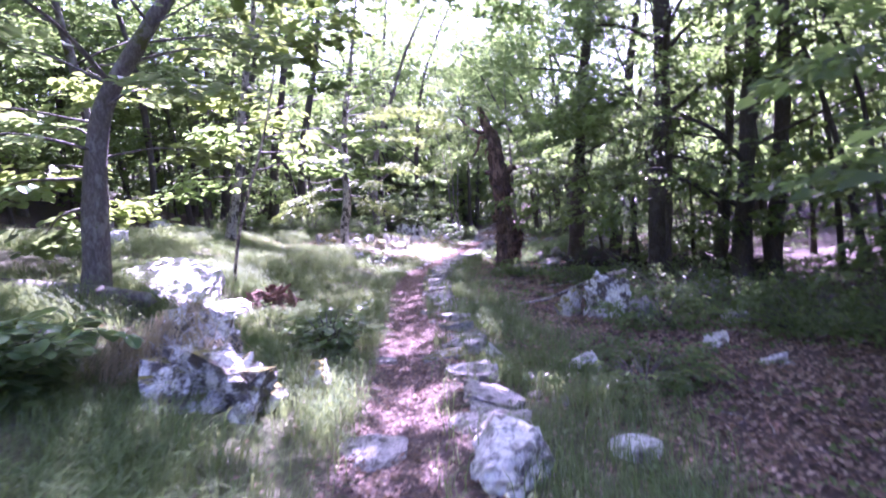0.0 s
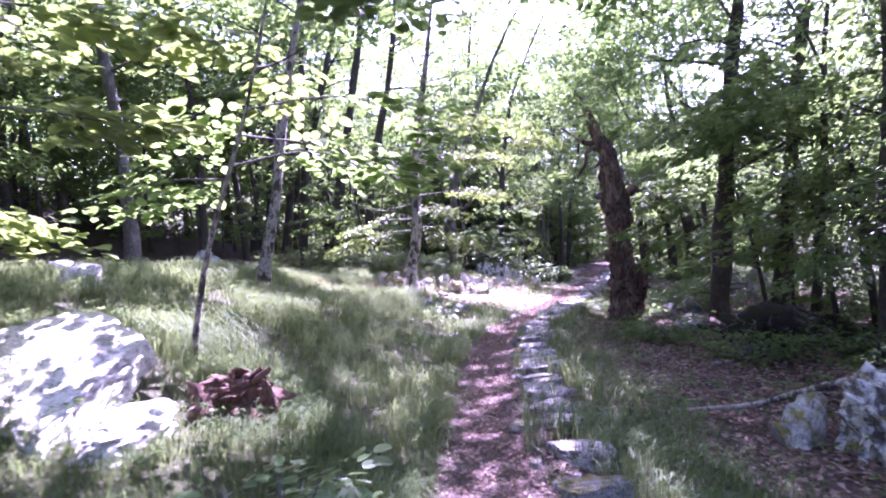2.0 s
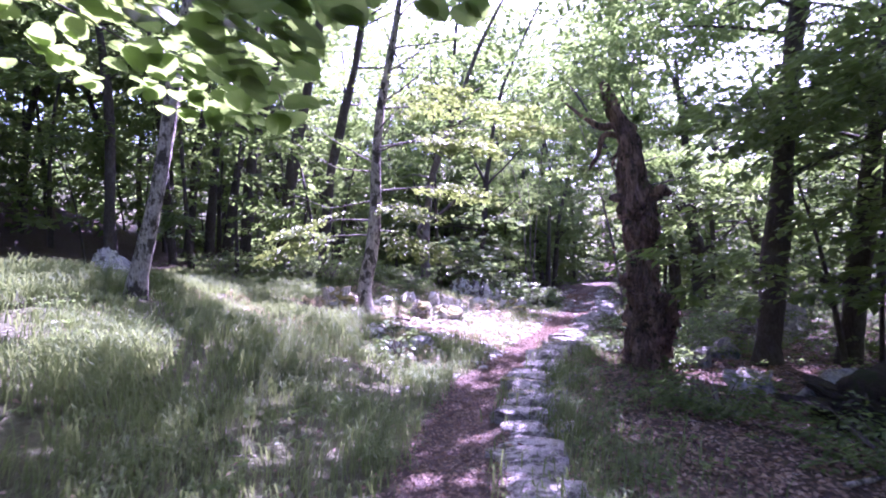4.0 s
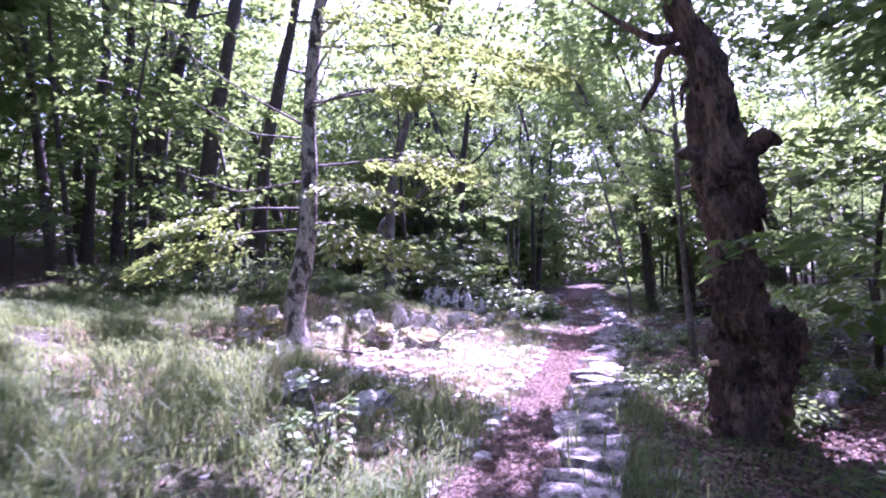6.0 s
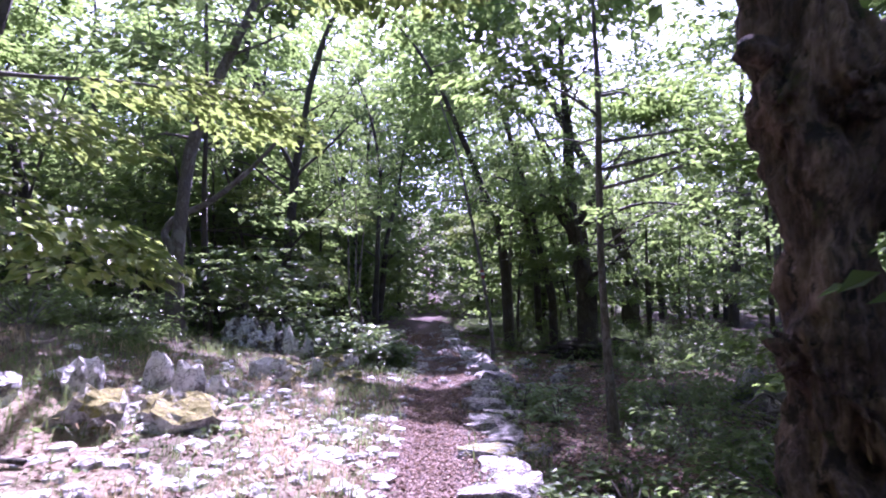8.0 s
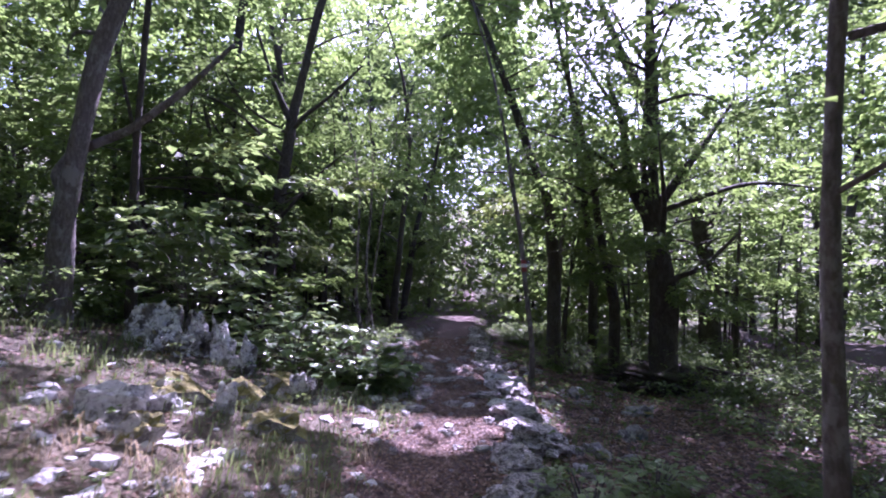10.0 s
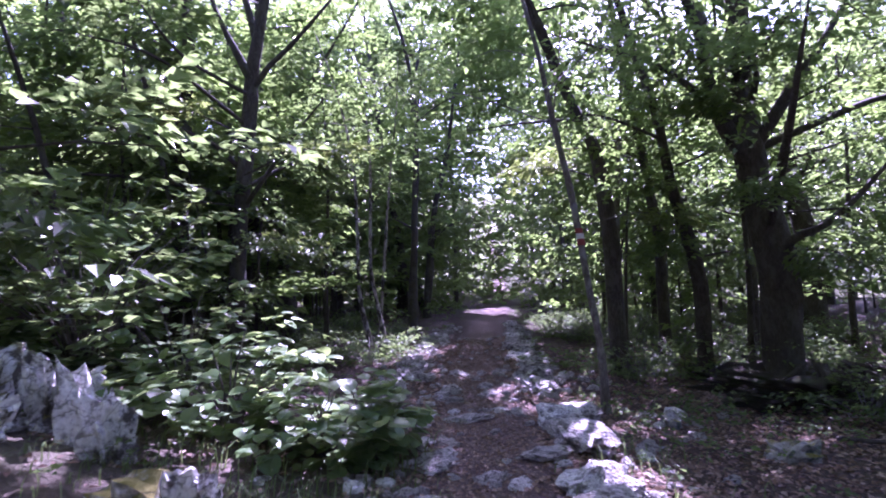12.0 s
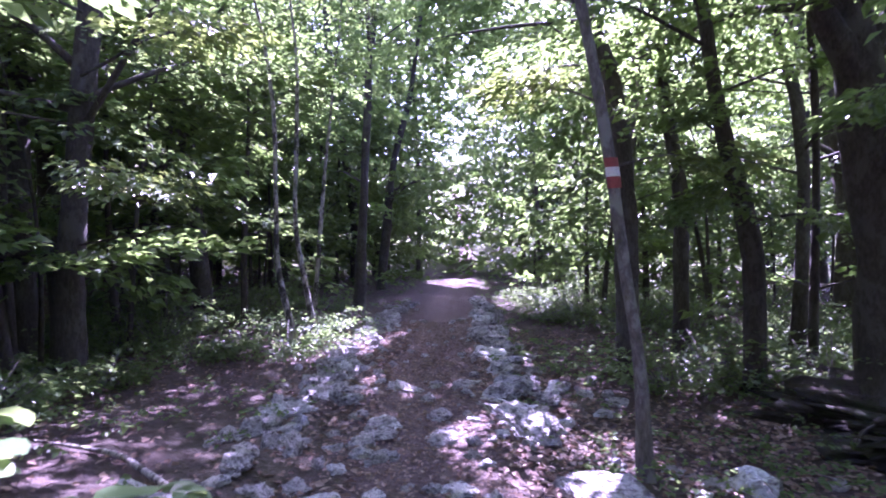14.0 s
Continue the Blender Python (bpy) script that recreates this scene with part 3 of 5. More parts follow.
tree("thin straight stem with wide flat leaf sprays", (2.38, 20.5), [(2.36, 20.5, 0.95), (2.35, 20.48, 1.63), (2.41, 20.35, 3.55)], 0.052, 6.0, 2.0, 2.0, 50, 45, 0.08, BARK_GREY, LEAF_CANOPY, 61)
tree("curved dark trunk beyond the stone edging", (4.4, 31.8), [(4.45, 31.7, 1.8), (4.1, 31.5, 4.01), (3.82, 31.35, 5.85)], 0.12, 9, 3.0, 2.2, 50, 45, 0.09, BARK_DARK, LEAF_CANOPY, 62)
tree("thick grey trunk in dense undergrowth", (7.9, 33.15), [(7.99, 33.15, 1.91), (7.58, 33.16, 3.83)], 0.26, 12, 2.2, 3.0, 80, 45, 0.10, BARK_DARK, LEAF_CANOPY, 63)
tree("slender slanting tree in the shade", (-5.47, 35.94), [(-4.68, 35.93, 4.43), (-3.77, 35.93, 6.11)], 0.09, 10, 2.6, 2.2, 60, 40, 0.10, BARK_DARK, LEAF_SHADE, 64)


def heavy_limb(owner, points, radius, seed, bark=BARK_DARK):
    o = np.array(owner.location)
    v, f = tube([np.array(p) - o for p in points], np.linspace(radius, radius * 0.3, len(points)), 10, 0.12, seed, 0.1)
    part("limb", mesh_of("limb", v, f, bark), owner)


heavy_limb(MASSIVE, [(4.85, 28.8, 2.45), (4.62, 28.75, 2.95), (4.42, 28.7, 3.15), (4.25, 28.7, 3.7), (4.2, 28.7, 4.5), (3.9, 28.7, 5.4)], 0.15, 1)
heavy_limb(MASSIVE, [(4.95, 28.8, 1.35), (5.12, 28.55, 1.66), (5.35, 28.4, 1.72), (5.65, 28.3, 1.97), (6.2, 28.3, 2.5)], 0.075, 2)
heavy_limb(MASSIVE, [(4.75, 28.8, 2.8), (5.0, 28.6, 3.25), (5.25, 28.5, 3.65), (5.75, 28.5, 4.3), (6.2, 28.5, 5.0)], 0.10, 3)
heavy_limb(FORKED, [(-2.52, 29.8, 4.8), (-2.75, 29.75, 5.3), (-2.95, 29.7, 5.75), (-3.3, 29.7, 6.8)], 0.08, 4)
heavy_limb(FORKED, [(-2.54, 29.8, 4.6), (-2.2, 29.7, 4.95), (-1.8, 29.6, 5.2), (-1.0, 29.5, 5.95)], 0.06, 5)
heavy_limb(FORKED, [(-2.7, 29.8, 3.3), (-3.1, 29.6, 3.75), (-3.6, 29.5, 4.0), (-4.2, 29.5, 4.9)], 0.05, 6)
heavy_limb(BENDING, [(-3.62, 24.62, 2.35), (-3.95, 24.8, 2.6), (-3.8, 24.9, 2.9), (-3.12, 24.9, 3.2), (-2.43, 24.9, 3.75), (-1.9, 24.9, 4.3)], 0.085, 7, BARK_GREY)

# ---- the woods around: a few trees, repeated ----
BACK = []
for k in range(6):
    a, b = grown(200 + k, [(0, 0, 0), (0.1 * (k - 2), 0.05 * k, 3.0)], 0.12 + 0.02 * k, 11.5 + 0.7 * k, 2.0 if k % 2 else 4.5, 3.1, 98, 29, 0.23, BARK_DARK if k != 2 else BARK_GREY, LEAF_CANOPY if k % 2 else LEAF_SHADE, reach=1.3, limbs=14, sides=7, coarse=2.4)
    ob = thing("tree", (0, -30 - 4 * k, 0), "dark-stemmed broadleaf tree in the closed woods", "tree", "trees of the surrounding woods")
    part("trunk", a[0], ob)
    part("crown", b, ob)
    BACK.append(ob)
r = np.random.RandomState(77)
SPOTS = []
tries = 0
while len(SPOTS) < 105 and tries < 6000:
    tries += 1
    x, y = r.uniform(-19, 19), r.uniform(-7, 52)
    u = x - float(trail_x(y))
    if abs(u) < (3.2 if y > 26 else 3.8) or (-6.2 < u < 0 and y < 21) or (0 < u < 8.0 and y < 17) or (0 < u < 5.2 and y < 32) or (-7 < u < 0 and 21 <= y < 31 and abs(u) < 4.5):
        continue
    if any((x - a) ** 2 + (y - b) ** 2 < 2.3 ** 2 for a, b in SPOTS):
        continue
    crown = np.array([[x, y, h] for h in (5.0, 7.0, 9.0, 11.0)])
    if shades_gap(crown, 2.4).any():
        continue
    SPOTS.append((x, y))
for k, (x, y) in enumerate(SPOTS):
    m = Matrix.LocRotScale(on_land(x, y, 0.05), Euler((r.uniform(-0.05, 0.05), r.uniform(-0.05, 0.05), r.uniform(0, 6.28))), None)
    if k < len(BACK):
        BACK[k].matrix_basis = m
    else:
        copy_thing(BACK[k % len(BACK)], m)

# far woods: what nobody could count
r = np.random.RandomState(5)
n = 8500
ang, dist = r.uniform(0, 6.283, n), r.uniform(23, 52, n)
cx, cy = dist * np.sin(ang), 20 + dist * np.cos(ang) * 1.15
cz = land(cx, cy) + np.where(r.uniform(0, 1, n) < 0.55, r.uniform(0.1, 4.5, n), r.uniform(4, 15, n))
wv, wf = sprays(r, np.stack([cx, cy, cz], 1), np.stack([r.normal(0, 1, n), r.normal(0, 1, n), r.normal(0, 0.2, n)], 1), 1.8, 14, 0.48, 0.7)
n = 2600
p = np.stack([r.uniform(-27, -12.5, n), r.uniform(4, 46, n), r.uniform(0.2, 12, n)], 1)
p[:, 2] += land(p[:, 0], p[:, 1])
p = p[~shades_gap(p, 0.8)]
n = len(p)
wv, wf = joined([(wv, wf), sprays(r, p, np.stack([r.normal(0, 1, n), r.normal(0, 1, n), r.normal(0, 0.2, n)], 1), 1.4, 15, 0.32, 0.7)])
n = 2700
p = np.stack([r.uniform(-11, 11, n), r.uniform(40, 60, n), r.uniform(0.2, 13, n)], 1)
p = p[(np.abs(p[:, 0] - trail_x(p[:, 1])) > 1.3) | (p[:, 2] > 3.0)]
p[:, 2] += land(p[:, 0], p[:, 1])
n = len(p)
wv, wf = joined([(wv, wf), sprays(r, p, np.stack([r.normal(0, 1, n), r.normal(0, 1, n), r.normal(0, 0.2, n)], 1), 1.3, 16, 0.27, 0.7)])
n = 750
p = np.stack([r.uniform(-13, 15, n), r.uniform(44, 57, n), r.uniform(0.5, 7.5, n)], 1)
p = p[np.abs(p[:, 0] - trail_x(p[:, 1])) > 1.2]
p[:, 2] += land(p[:, 0], p[:, 1])
n = len(p)
wv, wf = joined([(wv, wf), sprays(r, p, np.stack([r.normal(0, 1, n), r.normal(0, 1, n), r.normal(0, 0.2, n)], 1), 1.3, 16, 0.28, 0.7)])
n = 520
p = np.stack([r.uniform(-15, 5, n), r.uniform(46, 60, n), r.uniform(12, 21, n)], 1)
wv, wf = joined([(wv, wf), sprays(r, p, np.stack([r.normal(0, 1, n), r.normal(0, 1, n), r.normal(0, 0.2, n)], 1), 1.8, 16, 0.38, 0.7)])
n = 620
p = np.stack([r.uniform(-6, 11, n), r.uniform(59, 68, n), r.uniform(0.5, 19, n)], 1)
p[:, 2] += land(p[:, 0], p[:, 1])
wv, wf = joined([(wv, wf), sprays(r, p, np.stack([r.normal(0, 1, n), r.normal(0, 1, n), r.normal(0, 0.2, n)], 1), 1.8, 16, 0.40, 0.7)])
n = 760
p = np.stack([r.uniform(-24, 6, n), r.uniform(48, 62, n), r.uniform(13.0, 25, n)], 1)
q = np.stack([r.uniform(-5, 11, 1100), r.uniform(48, 66, 1100), r.uniform(2.5, 17, 1100)], 1)
p = np.concatenate([p, q])
n = len(p)
wv, wf = joined([(wv, wf), sprays(r, p, np.stack([r.normal(0, 1, n), r.normal(0, 1, n), r.normal(0, 0.2, n)], 1), 1.5, 15, 0.30, 0.7)])
wv, wf = thinned(wv, wf, 4, (0, 0, 0), r, 0.1)
tagged(new("far_woods", mesh_of("far_woods", wv, wf, LEAF_CANOPY, False)), "dense green leaves of the woods farther off", "woods", kind="stuff")
pieces = []
for k in range(260):
    a, d = r.uniform(0, 6.283), r.uniform(24, 55)
    x, y = d * math.sin(a), 20 + d * math.cos(a) * 1.15
    if abs(x - float(trail_x(y))) < 2.2 and y > 20:
        continue
    z = on_land(x, y)[2]
    pieces.append(tube([(x, y, z - 0.3), (x + r.normal(0, 0.3), y, z + 6), (x + r.normal(0, 0.6), y, z + 13)], [r.uniform(0.09, 0.2), 0.1, 0.04], 6, 0.0, k, 2.0))
tv, tf = joined(pieces)
tagged(new("far_trunks", mesh_of("far_trunks", tv, tf, BARK_DARK)), "dark trunks standing close in the far woods", "woods", kind="stuff")

# closed canopy of the tall trees overhead, with gaps over the clearings, and sprays added for shade
r = np.random.RandomState(6)
n = 9300
p = np.stack([r.uniform(-24, 20, n), r.uniform(-8, 58, n), r.uniform(8.0, 14.5, n)], 1)
p = p[((p[:, 0] - 5.5) / 3.6) ** 2 + ((p[:, 1] - 33) / 9.5) ** 2 > 1]
n = len(p)
p = p[r.uniform(0, 1, n) < np.clip(0.78 + 0.75 * waves(p[:, 0], p[:, 1], 0.55, 41), 0.12, 1) * np.where(p[:, 1] > 36, 0.32, 1.0)]
# q, w, e, a, b: added sprays set sunward of the ground they shade
m = 1150
q = np.stack([r.uniform(0.9, 5.5, m), r.uniform(2.5, 24, m), r.uniform(8, 13, m)], 1)
q[:, 0] += trail_x(q[:, 1]) + SHIFT[0] * q[:, 2]
q[:, 1] += SHIFT[1] * q[:, 2]
m = 720
w = np.stack([r.uniform(1.2, 7.5, m), r.uniform(20, 36, m), r.uniform(3.4, 6.2, m)], 1)
w[:, 0] += trail_x(w[:, 1]) + SHIFT[0] * w[:, 2]
w[:, 1] += SHIFT[1] * w[:, 2]
m = 1060
e = np.stack([r.uniform(-6.5, -0.3, m), r.uniform(2, 15, m), r.uniform(8.0, 12.0, m)], 1)
e[450:, 0], e[450:, 1] = r.uniform(-1.4, 1.4, m - 450), r.uniform(21.5, 37, m - 450)
e[:, 0] += trail_x(e[:, 1]) + SHIFT[0] * e[:, 2]
e[:, 1] += SHIFT[1] * e[:, 2]
w = w[((w[:, 0] - 6.6) / 1.4) ** 2 + ((w[:, 1] - 33) / 4.0) ** 2 > 1]
m = 210
a = np.stack([r.uniform(-9.0, -1.8, m), r.uniform(26.5, 42, m), r.uniform(3.2, 7.0, m)], 1)
a[:, 0] += trail_x(a[:, 1]) + SHIFT[0] * a[:, 2]
a[:, 1] += SHIFT[1] * a[:, 2]
m = 330
b = np.stack([r.uniform(1.4, 5.2, m), r.uniform(24.5, 29.0, m), r.uniform(3.6, 6.0, m)], 1)
b[:, 0] += trail_x(b[:, 1]) + SHIFT[0] * b[:, 2]
b[:, 1] += SHIFT[1] * b[:, 2]
p = np.concatenate([p, q, e])
n = len(p)
cv, cf = sprays(r, p, np.stack([r.normal(0, 1, n), r.normal(0, 1, n), r.normal(0, 0.15, n)], 1), 1.3, 20, 0.25, 0.66)
m = 260
d = np.stack([r.uniform(2.6, 12, m), r.uniform(14.5, 27, m), r.uniform(5.0, 10.0, m)], 1)
p = np.concatenate([w, a, b, d])
p = p[np.hypot(p[:, 0] - 0.9, p[:, 1] - 23.0) > 3.4]
n = len(p)
cv, cf = joined([(cv, cf), sprays(r, p, np.stack([r.normal(0, 1, n), r.normal(0, 1, n), r.normal(0, 0.15, n)], 1), 1.1, 46, 0.11, 0.62)])
cv, cf = thinned(cv, cf, 4, (0, 0, 0), r, 0.03)
tagged(new("canopy", mesh_of("canopy", cv, cf, LEAF_CANOPY, False)), "leafy tree canopy, with sprays added to shade the ground", "canopy", kind="stuff")

# ---- understory: young beeches under the tall trees ----
YOUNG = []
for k in range(5):
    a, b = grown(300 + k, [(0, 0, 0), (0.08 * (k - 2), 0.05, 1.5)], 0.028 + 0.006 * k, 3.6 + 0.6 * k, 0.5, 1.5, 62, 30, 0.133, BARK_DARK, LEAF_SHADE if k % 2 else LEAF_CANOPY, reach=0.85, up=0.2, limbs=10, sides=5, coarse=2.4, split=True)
    ob = thing("sapling", (0, -20 - 3 * k, 0), "young beech with flat layered sprays of leaves", "sapling", "young beeches of the understory")
    for me in a:
        part(me.name.split(".")[0], me, ob)
    part("crown", b, ob)
    YOUNG.append(ob)
r = np.random.RandomState(31)
SPOTS, tries = [], 0
while len(SPOTS) < 150 and tries < 9000:
    tries += 1
    x, y = r.uniform(-17, 17), r.uniform(0, 52)
    u = x - float(trail_x(y))
    if abs(u) < np.interp(y, [0, 22, 28, 36, 52], [3.4, 2.9, 2.1, 1.9, 1.7]) or (-8.5 < u < 0 and y < 19) or (-4.4 < u < 0 and y < 29.5) or (0 < u < 4.6 and y < 15) or (0 < u < 4.8 and y < 31):
        continue
    if any((x - a) ** 2 + (y - b) ** 2 < 1.25 ** 2 for a, b in SPOTS) or shades_gap(np.array([[x, y, h] for h in (1.5, 2.5, 4.0)]), 1.1).any():
        continue
    SPOTS.append((x, y))
SPOTS += [(5.3, 15.2), (6.3, 14.4), (7.6, 13.7), (8.3, 12.3), (8.0, 10.9), (4.7, 16.8), (6.9, 16.4), (8.9, 14.6), (9.4, 10.2), (4.4, 19.6), (6.2, 18.6), (7.4, 19.8), (-7.6, 20.6), (-9.2, 20.9), (-5.6, 21.4), (-10.6, 18.9)]
for k in range(46):
    y = r.uniform(29.5, 46)
    u = r.uniform(2.6, 9.5) if k % 2 else -r.uniform(3.6, 10.0)
    SPOTS.append((float(trail_x(y)) + u, y))
for k, (x, y) in enumerate(SPOTS):
    m = Matrix.LocRotScale(on_land(x, y, 0.03), Euler((0, 0, r.uniform(0, 6.28))), Vector((1, 1, 1)) * r.uniform(0.85, 1.4))
    if k < len(YOUNG):
        YOUNG[k].matrix_basis = m
    else:
        copy_thing(YOUNG[k % len(YOUNG)], m)


def lump(radius, seed, squash=(1, 1, 1), cuts=9, rough=0.12, fine=3, pits=0.0):
    """A stone: a ball cut by planes and roughened. Vertices and triangles."""
    r = np.random.RandomState(seed)
    bm = bmesh.new()
    bmesh.ops.create_icosphere(bm, subdivisions=fine, radius=1.0)
    v = np.array([q.co[:] for q in bm.verts])
    f = np.array([[q.index for q in p.verts] for p in bm.faces])
    bm.free()
    v = v / (np.abs(v).max(1, keepdims=True) ** 0.55)
    for _ in range(cuts):
        n = unit(r.normal(0, 1, 3))
        d = r.uniform(0.55, 0.92)
        v = v - np.maximum(v @ n - d, 0)[:, None] * n[None]
    off = r.uniform(0, 50, 3)
    w = np.array([noise.fractal(Vector(p * 1.6 + off), 0.75, 2.1, 6) for p in v])
    ridge = np.array([abs(noise.noise(Vector(p * 2.7 - off))) for p in v])
    spur = np.array([abs(noise.noise(Vector(p * 5.5 + off))) for p in v])
    v = v * (1 + rough * w[:, None] - rough * 0.9 * np.exp(-(ridge / 0.07) ** 2)[:, None] - rough * 0.35 * np.exp(-(spur / 0.08) ** 2)[:, None])
    if pits:
        c = np.array([noise.voronoi(Vector(p * 3.0 + off))[0][0] for p in v])
        v = v * (1 - pits * np.exp(-(c / 0.2) ** 2))[:, None]
    return v * np.array(squash) * radius, f


# ---- old gnarled tree beside the trail ----
def knotted(points, radii, knots, sides=36, step=0.05, seed=3):
    r = np.random.RandomState(seed)
    P, R = np.array(points, float), np.array(radii, float)
    z = np.arange(P[0, 2], P[-1, 2], step)
    C = np.stack([np.interp(z, P[:, 2], P[:, 0]), np.interp(z, P[:, 2], P[:, 1]), z], 1)
    for _ in range(6):
        C[1:-1] = (C[:-2] + C[1:-1] * 2 + C[2:]) / 4
    rr = np.interp(z, P[:, 2], R)
    a = np.linspace(0, 2 * np.pi, sides, endpoint=False)
    k = np.ones((len(z), sides))
    for z0, a0, amp, sz, sa in knots:
        dif = np.abs((a - a0 + np.pi) % (2 * np.pi) - np.pi)
        k += amp * np.exp(-((z[:, None] - z0) / sz) ** 2) * np.exp(-(dif[None] / sa) ** 2)
    flute = 0.07 * np.sin(5 * a[None] + z[:, None] * 0.9) + 0.05 * np.sin(9 * a[None] - z[:, None] * 1.7 + 1.0)
    lump = np.array([[noise.fractal((math.cos(q) * 1.9, math.sin(q) * 1.9, h * 3.2), 0.7, 2.1, 5) for q in a] for h in z])
    swell = np.array([[noise.fractal((math.cos(q) * 0.9 + 7, math.sin(q) * 0.9, h * 2.1), 0.8, 2.0, 3) for q in a] for h in z])
    k += flute + 0.36 * lump + 0.36 * swell
    ring = C[:, None] + np.stack([np.cos(a), np.sin(a), 0 * a], 1)[None] * (rr[:, None] * k)[..., None]
    n = len(z)
    v = np.concatenate([ring.reshape(-1, 3), C[-1:] + [[0, 0, 0.05]]])
    i, j = [q.ravel() for q in np.meshgrid(np.arange(n - 1), np.arange(sides), indexing="ij")]
    q = np.stack([i * sides + j, i * sides + (j + 1) % sides, (i + 1) * sides + (j + 1) % sides, (i + 1) * sides + j], 1)
    e = (n - 1) * sides
    cap = np.stack([e + np.arange(sides), e + (np.arange(sides) + 1) % sides, np.full(sides, n * sides)], 1)
    return v, np.concatenate([q[:, [0, 1, 2]], q[:, [0, 2, 3]], cap])


old = thing("old_tree", on_land(2.1, 16.9), "old gnarled dark tree with burls and broken limbs", "tree")
gv, gf = knotted([(-0.04, 0.0, -0.4), (-0.04, 0.0, 0.1), (-0.02, 0.03, 0.75), (-0.05, 0.05, 1.4), (-0.02, 0.05, 1.8), (0.02, 0.05, 2.12), (-0.04, 0.05, 2.55), (-0.04, 0.05, 3.2), (-0.13, 0.06, 3.7), (-0.28, 0.08, 4.1), (-0.40, 0.1, 4.5)],
                 [0.37, 0.28, 0.245, 0.20, 0.165, 0.225, 0.215, 0.175, 0.145, 0.11, 0.06],
                 [(0.85, 5.9, 0.6, 0.34, 0.6), (0.5, 0.2, 0.45, 0.42, 0.55), (0.55, 5.2, 0.4, 0.3, 0.45), (1.35, 3.3, 0.38, 0.14, 0.5), (2.05, 0.1, 0.42, 0.15, 0.5), (1.45, 0.1, 0.25, 0.2, 0.4), (2.5, 0.1, 0.35, 0.12, 0.4),
                  (2.45, 3.2, 0.28, 0.2, 0.5), (2.55, 4.7, 0.36, 0.16, 0.6), (1.75, 4.4, 0.24, 0.15, 0.4), (1.2, 5.0, 0.3, 0.14, 0.35), (3.6, 0.3, 0.28, 0.2, 0.5), (0.1, 4.4, 0.4, 0.25, 0.5), (0.05, 2.7, 0.45, 0.2, 0.5), (0.95, 4.2, -0.3, 0.14, 0.3), (1.95, 4.9, -0.38, 0.14, 0.3), (1.0, 5.3, -0.3, 0.1, 0.2)], 60, 0.035)
part("trunk", mesh_of("trunk", gv, gf, BARK_OLD), old)
for pts, rad in [([(0.05, 0.1, 2.58), (0.26, 0.06, 2.62), (0.36, 0.05, 2.72), (0.48, 0.04, 2.64)], [0.10, 0.085, 0.10, 0.03]), ([(-0.1, 0.1, 2.58), (-0.30, 0.0, 2.64), (-0.39, -0.02, 2.63)], [0.075, 0.07, 0.04])]:
    v, f = tube(pts, rad, 12, 0.16, 7, 0.05)
    part("branch_stub", mesh_of("branch_stub", v, f, BARK_OLD), old, "broken knotted stub")
for k, (x, y, z, d) in enumerate([(0.22, -0.12, 0.88, 0.20), (0.26, 0.02, 0.52, 0.20), (0.10, -0.22, 0.60, 0.16), (-0.23, -0.05, 1.32, 0.11), (0.14, -0.02, 2.02, 0.13), (0.16, 0.08, 2.40, 0.12), (-0.18, 0.02, 2.42, 0.12), (0.0, -0.12, 2.42, 0.15), (-0.12, -0.16, 1.1, 0.11), (0.13, -0.06, 1.45, 0.10), (-0.24, -0.16, 0.1, 0.15), (0.30, -0.08, 0.98, 0.12), (0.02, -0.22, 0.95, 0.11), (0.36, 0.02, 0.74, 0.12)]):
    v, f = lump(d * 0.92, 850 + k, (1, 1, 1.3), 4, 0.75, 4, 0.3)
    part("burl", mesh_of("burl", v + np.array([x, y, z]), f, BARK_OLD), old, "knobbly dark burl")
v, f = lump(0.055, 880, (1.2, 0.8, 0.5), 3, 0.2, 2)
part("bracket_fungus", mesh_of("bracket_fungus", v + np.array([-0.30, -0.16, 0.70]), f, FUNGUS), old, "pale orange bracket fungus")
DEAD = [([(-0.15, 0, 3.55), (-0.42, -0.05, 3.62), (-0.50, -0.05, 3.50), (-0.52, -0.05, 3.28), (-0.66, -0.05, 3.15), (-0.70, -0.05, 3.05)], [0.06, 0.045, 0.04, 0.032, 0.03, 0.012]),
                 ([(-0.2, 0, 3.75), (-0.45, 0.05, 3.72), (-0.75, 0.1, 3.95), (-1.1, 0.2, 4.3)], [0.07, 0.06, 0.03, 0.01]), ([(-0.2, 0, 3.3), (-0.32, -0.1, 3.2), (-0.33, -0.1, 3.02)], [0.04, 0.03, 0.012])]
for pts, rad in DEAD:
    pts = [(x * 0.95 - 0.02, y + 0.08, z + 0.05) for x, y, z in pts]
    v, f = tube(pts, rad, 8, 0.06, 9, 0.06)
    part("dead_branch", mesh_of("dead_branch", v, f, BARK_OLD), old, "bare crooked dead branch")
r = np.random.RandomState(12)
st0 = np.stack([r.normal(-0.2, 0.9, 110), r.normal(0.4, 0.9, 110), r.uniform(3.6, 6.0, 110)], 1)
v, f = sprays(r, st0, np.stack([r.normal(0, 1, 110), r.normal(0, 1, 110), r.normal(0, 0.2, 110)], 1), 0.8, 34, 0.09)
v, f = thinned(v, f, 4, old.location, r)
part("crown", mesh_of("crown", v, f, LEAF_CANOPY, False), old)


